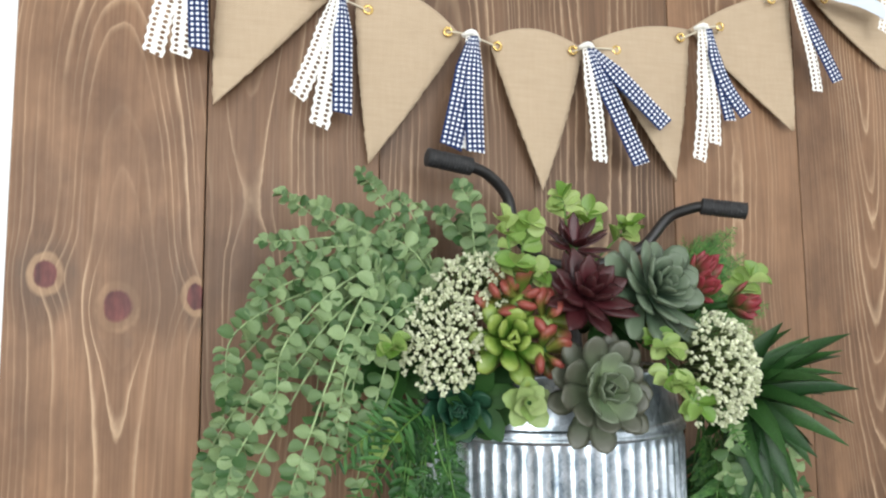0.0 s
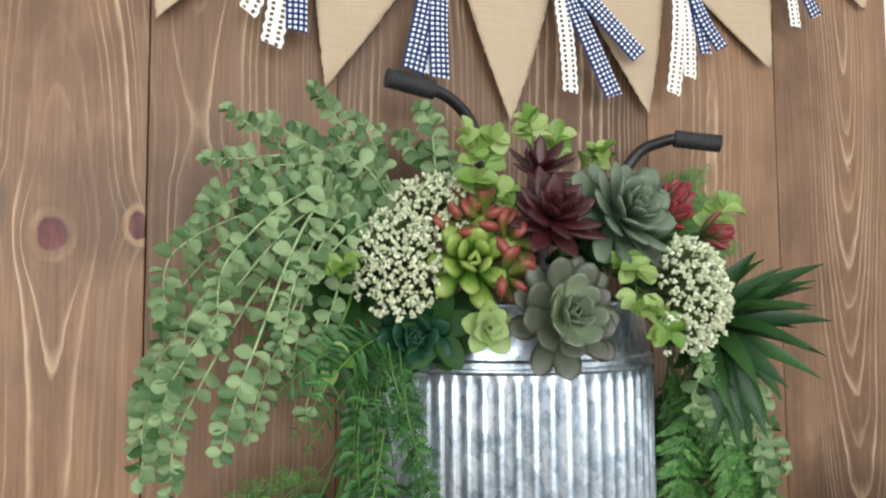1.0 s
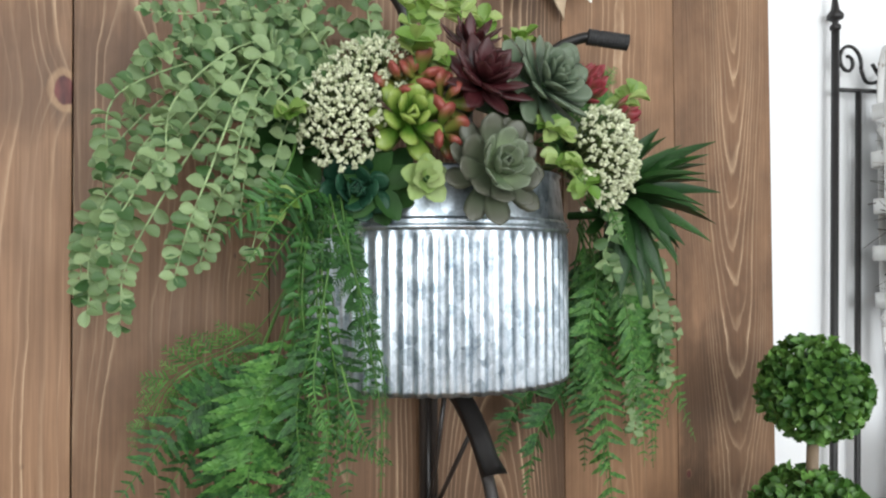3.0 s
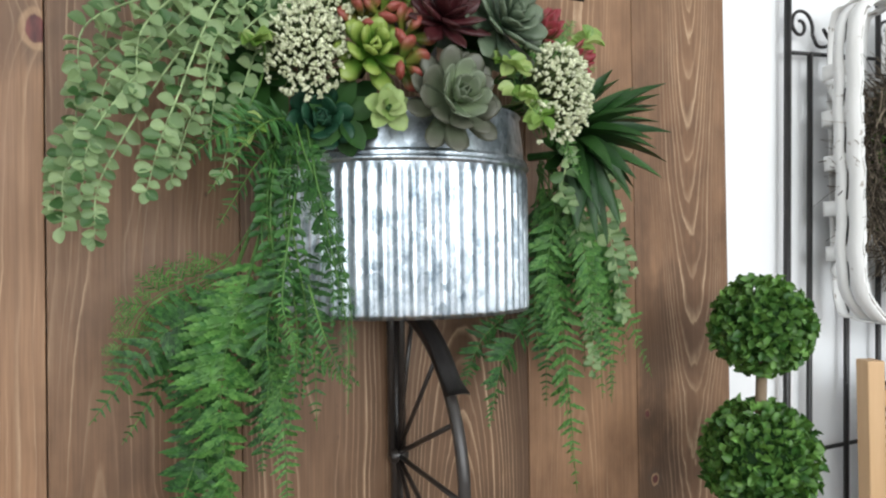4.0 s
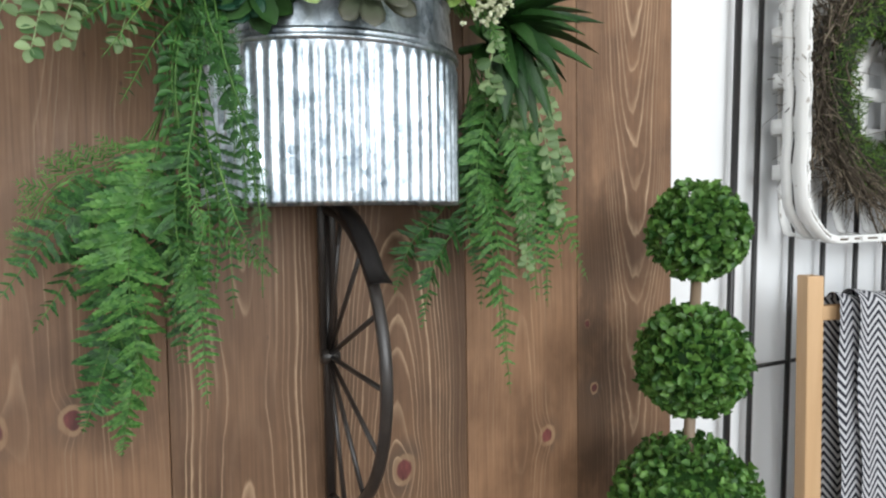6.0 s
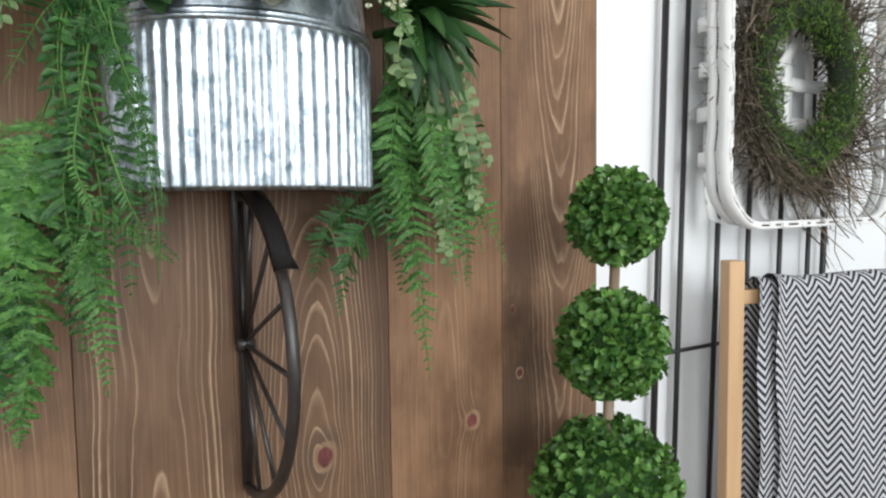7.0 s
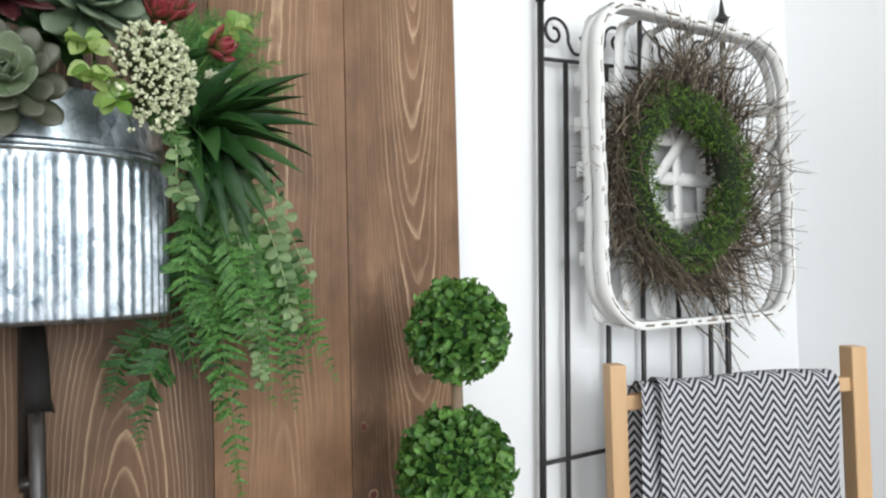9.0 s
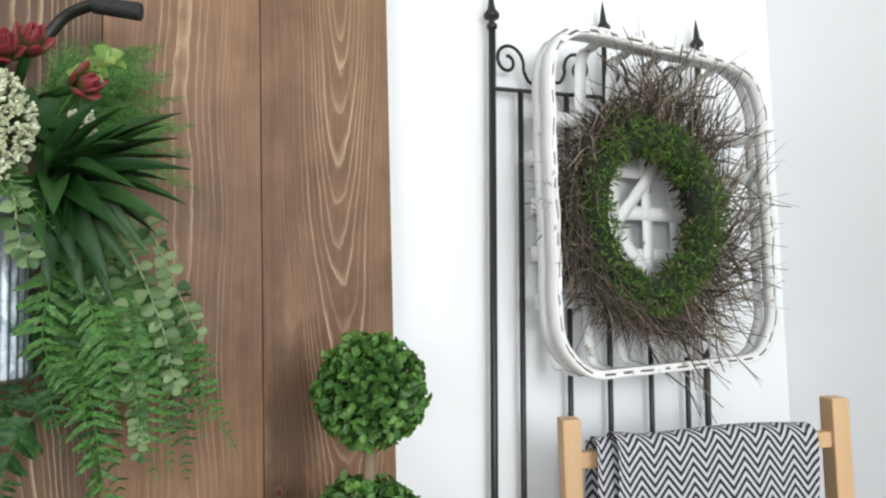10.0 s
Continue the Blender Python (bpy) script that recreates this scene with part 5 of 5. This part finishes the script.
def band(hw, hh, r, y0, y1, thick, n=96, wob=0.0015):
    """A closed hoop of flat wood round the basket."""
    verts, faces = [], []
    for i in range(n):
        x, z = rounded(i / n, hw, hh, r)
        x2, z2 = rounded(i / n, hw - thick, hh - thick, max(r - thick, 0.02))
        w = wob * math.sin(i * 1.7) + wob * math.sin(i * 0.61)
        for px, py, pz in ((x, y0 + w, z), (x, y1 + w, z), (x2, y1 + w, z2), (x2, y0 + w, z2)):
            verts.append((BC.x + px, py, BC.z + pz))
    for i in range(n):
        j = (i + 1) % n
        for k in range(4):
            l = (k + 1) % 4
            faces.append((i * 4 + k, i * 4 + l, j * 4 + l, j * 4 + k))
    return verts, faces


part("rim", band(HW, HH, 0.10, FY - 0.010, FY + 0.014, 0.005), WHITEWOOD, basket, "rounded white rim hoop")
part("rim", band(HW - 0.0085, HH - 0.0085, 0.0915, FY - 0.008, FY + 0.014, 0.005), WHITEWOOD, basket, "inner white rim hoop")
part("rim_core", band(HW - 0.0055, HH - 0.0055, 0.095, FY - 0.0085, FY + 0.012, 0.0028), BARK_DARK, basket, "bare brown wood showing between the hoops")
part("side_hoop", band(HW - 0.004, HH - 0.004, 0.095, FY + 0.022, FY + 0.04, 0.004), WHITEWOOD, basket)


def slat(path, width, normal_hint, thick=0.0022):
    """A bent flat wooden strip."""
    pts = smooth_path(path, 22)
    verts, faces = [], []
    for i, p in enumerate(pts):
        d = (pts[min(i + 1, 21)] - pts[max(i - 1, 0)]).normalized()
        s = d.cross(Vector(normal_hint))
        s = s.normalized()
        nn = s.cross(d).normalized()
        for a, b in ((-1, -1), (1, -1), (1, 1), (-1, 1)):
            verts.append(p + s * (a * width / 2) + nn * (b * thick / 2))
    for i in range(21):
        for k in range(4):
            l = (k + 1) % 4
            faces.append((i * 4 + k, i * 4 + l, (i + 1) * 4 + l, (i + 1) * 4 + k))
    faces += [(0, 1, 2, 3), (87, 86, 85, 84)]
    return verts, faces


for i in range(6):
    e = 0.002 if i % 2 else -0.002
    if i < 5:
        o = -0.165 + 0.08 * i
        part("slat", slat([(BC.x - HW + 0.007, FY + 0.004, BC.z + o), (BC.x - HW + 0.012, FY + 0.045, BC.z + o), (BC.x - HW + 0.045, KY + e - 0.004, BC.z + o), (BC.x, KY + e, BC.z + o), (BC.x + HW - 0.045, KY + e - 0.004, BC.z + o), (BC.x + HW - 0.012, FY + 0.045, BC.z + o), (BC.x + HW - 0.007, FY + 0.004, BC.z + o)], 0.026, (0, -1, 0.001)), WHITEWOOD, basket)
    o = -0.217 + 0.08 * i
    part("slat", slat([(BC.x + o, FY + 0.004, BC.z - HH + 0.007), (BC.x + o, FY + 0.045, BC.z - HH + 0.012), (BC.x + o, KY - e - 0.004, BC.z - HH + 0.045), (BC.x + o, KY - e, BC.z), (BC.x + o, KY - e - 0.004, BC.z + HH - 0.045), (BC.x + o, FY + 0.045, BC.z + HH - 0.012), (BC.x + o, FY + 0.004, BC.z + HH - 0.007)], 0.026, (0.001, -1, 0)), WHITEWOOD, basket)
CROSS = Vector((1.321, KY - 0.009, 1.288))
for sg in (-1, 1):
    part("brace", slat([CROSS + Vector((-0.17, -0.003, -sg * 0.17)), CROSS, CROSS + Vector((0.235, -0.003, sg * 0.235))], 0.024, (0, -1, 0.001)), WHITEWOOD, basket, "diagonal white wooden brace")
LASHES = 46
for i in range(LASHES):
    # a flat turn of lashing across both hoops; bare wood shows in the gaps
    s0 = (i + rng.uniform(-0.12, 0.12)) / LASHES
    s1 = s0 + rng.uniform(0.3, 0.62) / LASHES
    ring_pts = []
    for q in (s0, (s0 + s1) / 2, s1):
        for inset in (0.003, 0.0105):
            px, pz = rounded(q, HW - inset, HH - inset, 0.10 - inset)
            ring_pts.append((BC.x + px, FY - 0.0108, BC.z + pz))
    verts = ring_pts + [(x, FY + 0.001, z) for x, y, z in ring_pts]
    faces = [(0, 1, 3, 2), (2, 3, 5, 4), (6, 8, 9, 7), (8, 10, 11, 9), (0, 2, 8, 6), (2, 4, 10, 8), (1, 7, 9, 3), (3, 9, 11, 5), (0, 6, 7, 1), (4, 5, 11, 10)]
    part("lashing", (verts, faces), WHITEWOOD, basket, smooth=False)

# ---- the wreath ----
MOSS = leaf_green("bright_moss", (0.026, 0.076, 0.011), (0.105, 0.185, 0.024), 0.85, spread=0.3)
TWIG = Nodes("grey_brown_twig", 0.8, 0, 0.2)
TWIG.colour(TWIG.ramp(TWIG.island(), [(0.0, (0.034, 0.026, 0.019)), (0.65, (0.118, 0.094, 0.070)), (1.0, (0.35, 0.29, 0.215))]))
TWIG = TWIG.mat
WC = Vector((1.340, 1.225, 1.305))
wreath = thing("twig_wreath", (WC.x, WC.y, WC.z), "round wreath of grey twigs with a green moss ring", "wreath", m=ROOM)
rng = random.Random(33)
twigs = []
for i in range(1250):
    a = rng.uniform(0, 2 * math.pi)
    swirl = rng.uniform(-0.15, 1.0)
    r0 = rng.uniform(0.10, 0.17)
    far = rng.random()
    r1 = rng.uniform(0.19, 0.27) + (0.08 * rng.random() if far < 0.30 else 0) + (0.085 * rng.random() ** 2 if math.cos(a) > 0.0 else 0)
    if math.cos(a) < 0.1:
        r1 = min(r1, rng.uniform(0.19, 0.235))
    y0 = WC.y + rng.uniform(-0.022, 0.03)
    y1 = y0 + rng.uniform(-0.075, 0.04)
    pts = []
    kink = rng.uniform(-0.22, 0.22)
    for k in range(6):
        s = k / 5
        ang = a + swirl * s * 0.45 + kink * math.sin(s * 5)
        r = r0 + (r1 - r0) * s
        pts.append((WC.x + r * math.cos(ang), y0 + (y1 - y0) * s * s + rng.uniform(-0.002, 0.002), WC.z + r * math.sin(ang)))
    twigs.append(tube(pts, rng.choice((0.0009, 0.0012, 0.0016, 0.0024)), 4, taper=lambda s: 1.1 - 0.7 * s))
    for fork in range(rng.choice((0, 1, 1, 2))):
        p = Vector(pts[rng.choice((2, 3, 4))])
        d = (Vector(pts[5]) - p).normalized()
        e = p + (d + jitter(rng, 0.75)).normalized() * rng.uniform(0.025, 0.075)
        twigs.append(tube([p, p.lerp(e, 0.5) + jitter(rng, 0.003), e], 0.0007, 3, taper=lambda s: 1 - 0.5 * s))
tagged(part("twig_tangle", joined(twigs), TWIG, wreath, "tangle of thin dry grey-brown twigs"), kind="stuff")
blades = []
for i in range(13000):
    a = rng.uniform(0, 2 * math.pi)
    b = rng.uniform(0, 2 * math.pi)
    wob = 0.008 * math.sin(3 * a + 1) + 0.006 * math.sin(7 * a)
    rr = 0.142 + wob
    tr = 0.034 * rng.uniform(0.72, 1.1) * (1 + 0.14 * math.sin(11 * a + 2 * b) * math.sin(5 * a))
    n = Vector((math.cos(a) * math.cos(b), -math.sin(b), math.sin(a) * math.cos(b)))
    p = WC + Vector((math.cos(a) * rr, -0.012, math.sin(a) * rr)) + n * tr
    d = n * rng.uniform(0.3, 1) + jitter(rng, 0.9)
    l = rng.uniform(0.004, 0.009) if i % 7 else rng.uniform(0.009, 0.017)
    blades.append(aimed(p, d, n + jitter(rng, 0.5), l, min(l, 0.011) * rng.uniform(0.25, 0.5)))
ring = part("moss_ring", stamped(sheet_leaf([(0, 0.1), (0.4, 0.35), (1, 0.03)], 0.2, 0.2), blades), MOSS, wreath, "thick ring of bright green moss")
tagged(ring, kind="stuff")
# near-black tube under the blades, coloured as the shade deep in the moss
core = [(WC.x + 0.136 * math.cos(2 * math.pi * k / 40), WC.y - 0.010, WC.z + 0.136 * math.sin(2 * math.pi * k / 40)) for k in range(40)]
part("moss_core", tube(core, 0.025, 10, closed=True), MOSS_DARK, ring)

# ---- the blanket rack ----
rack = thing("blanket_rack", (1.32, 1.11, 0.0), "pale pine blanket rack standing in the corner", "blanket rack", m=ROOM)
PL, PR = Vector((1.125, 1.202, 0.979)), Vector((1.522, 1.015, 0.993))
RISE = PR.z - PL.z
along = (PR - PL)
along.z = 0
span = along.length
ex = along.normalized()
ey = Vector((ex.y, -ex.x, 0))


def rack_box(c, sx, sy, z0, z1, bevel=0.003, tilt=0.0):
    bm = box(bmesh.new(), -sx / 2, sx / 2, -sy / 2, sy / 2, z0, z1, bevel)
    bmesh.ops.transform(bm, matrix=Matrix(((ex.x, ey.x, 0, c.x), (ex.y, ey.y, 0, c.y), (tilt, 0, 1, 0), (0, 0, 0, 1))), verts=bm.verts)
    return bm


for c in (PL, PR):
    post = part("post", rack_box(c, 0.029, 0.034, 0.02, c.z), PINE, rack, "square pale pine post", smooth=False)
    part("foot", rack_box(c + ey * 0.03, 0.026, 0.20, 0.0, 0.03), PINE, rack, smooth=False)
BAR_Z = 0.921
mid = (PL + PR) / 2
for z in (BAR_Z, 0.38, 0.15):
    part("rail", rack_box(mid, span - 0.022, 0.02, z - 0.0125, z + 0.0125, tilt=RISE / span), PINE, rack, smooth=False)


def cloth_chevron():
    m = Nodes("chevron_weave", 0.9, 0, 0.1)
    u, v, w = m.xyz(m.coords("UV"))
    fold = m.math("PINGPONG", u, 0.0205)
    s = m.math("FRACT", m.math("DIVIDE", m.math("ADD", v, m.math("MULTIPLY", fold, 1.4)), 0.0148))
    yarn = m.noise(m.vec(m.math("MULTIPLY", u, 900), m.math("MULTIPLY", v, 900), 0), 1.0, 2)
    s = m.math("ADD", s, m.math("MULTIPLY", m.math("SUBTRACT", yarn, 0.5), 0.35))
    k = m.math("MULTIPLY", m.range(s, 0.38, 0.5), m.range(s, 0.92, 1.02, 1, 0))
    m.colour(m.mix(k, (0.56, 0.56, 0.58), (0.03, 0.031, 0.042)))
    m.bump(m.math("ADD", yarn, k), 0.5, 0.0012)
    return m.mat


CHEVRON = cloth_chevron()
blanket = thing("throw_blanket", (mid.x, mid.y, BAR_Z + 0.02), "black and white chevron woven throw draped over the rack", "blanket", m=ROOM)


def drape(u0, u1, front_z, back_z, layer):
    """Cloth hung over the rail: down the back, over the top, down the front, with soft folds."""
    nu, prof = 36, []
    r = 0.023 + layer
    top = BAR_Z + 0.012
    for k in range(14):
        z = back_z + (top - back_z) * k / 14
        prof.append((-r, z))
    for k in range(13):
        a = math.pi * (1 - k / 12)
        prof.append((r * math.cos(a), top + r * 0.75 * math.sin(a)))
    for k in range(1, 19):
        z = top + (front_z - top) * k / 18
        prof.append((r + 0.012 * math.sin(k / 18 * 1.5), z))
    verts, faces, uvs = [], [], []
    for i in range(nu + 1):
        u = u0 + (u1 - u0) * i / nu
        L = 0
        for j, (q, z) in enumerate(prof):
            if j:
                L += math.hypot(q - prof[j - 1][0], z - prof[j - 1][1])
            hang = min(1.0, abs(z - top) / 0.2)
            fold = (0.006 * math.sin(u * 26 + 1 + layer * 90) + 0.004 * math.sin(u * 53 + z * 6)) * hang
            bulge = 0.010 * math.exp(-((i / nu) / 0.06) ** 2) * (1 if j > 14 else -1)
            p = PL + ex * (u + (0.004 * math.sin(z * 22) if i in (0, nu) else 0)) + ey * (q + fold + bulge)
            verts.append((p.x, p.y, z + 0.4 * RISE * (u / span - 0.5) + 0.009 * math.exp(-((i / nu) / 0.12) ** 2) * (1 - hang) - 0.004 * math.sin(u * 17) * (1 - hang)))
            uvs.append((u, L))
    c = len(prof)
    for i in range(nu):
        for j in range(c - 1):
            faces.append((i * c + j, i * c + j + 1, (i + 1) * c + j + 1, (i + 1) * c + j))
    return verts, faces, uvs


part("cloth", drape(0.060, span - 0.052, 0.42, 0.40, 0.004), CHEVRON, blanket)
part("inner_fold", drape(0.030, span - 0.07, 0.45, 0.36, -0.004), CHEVRON, blanket)
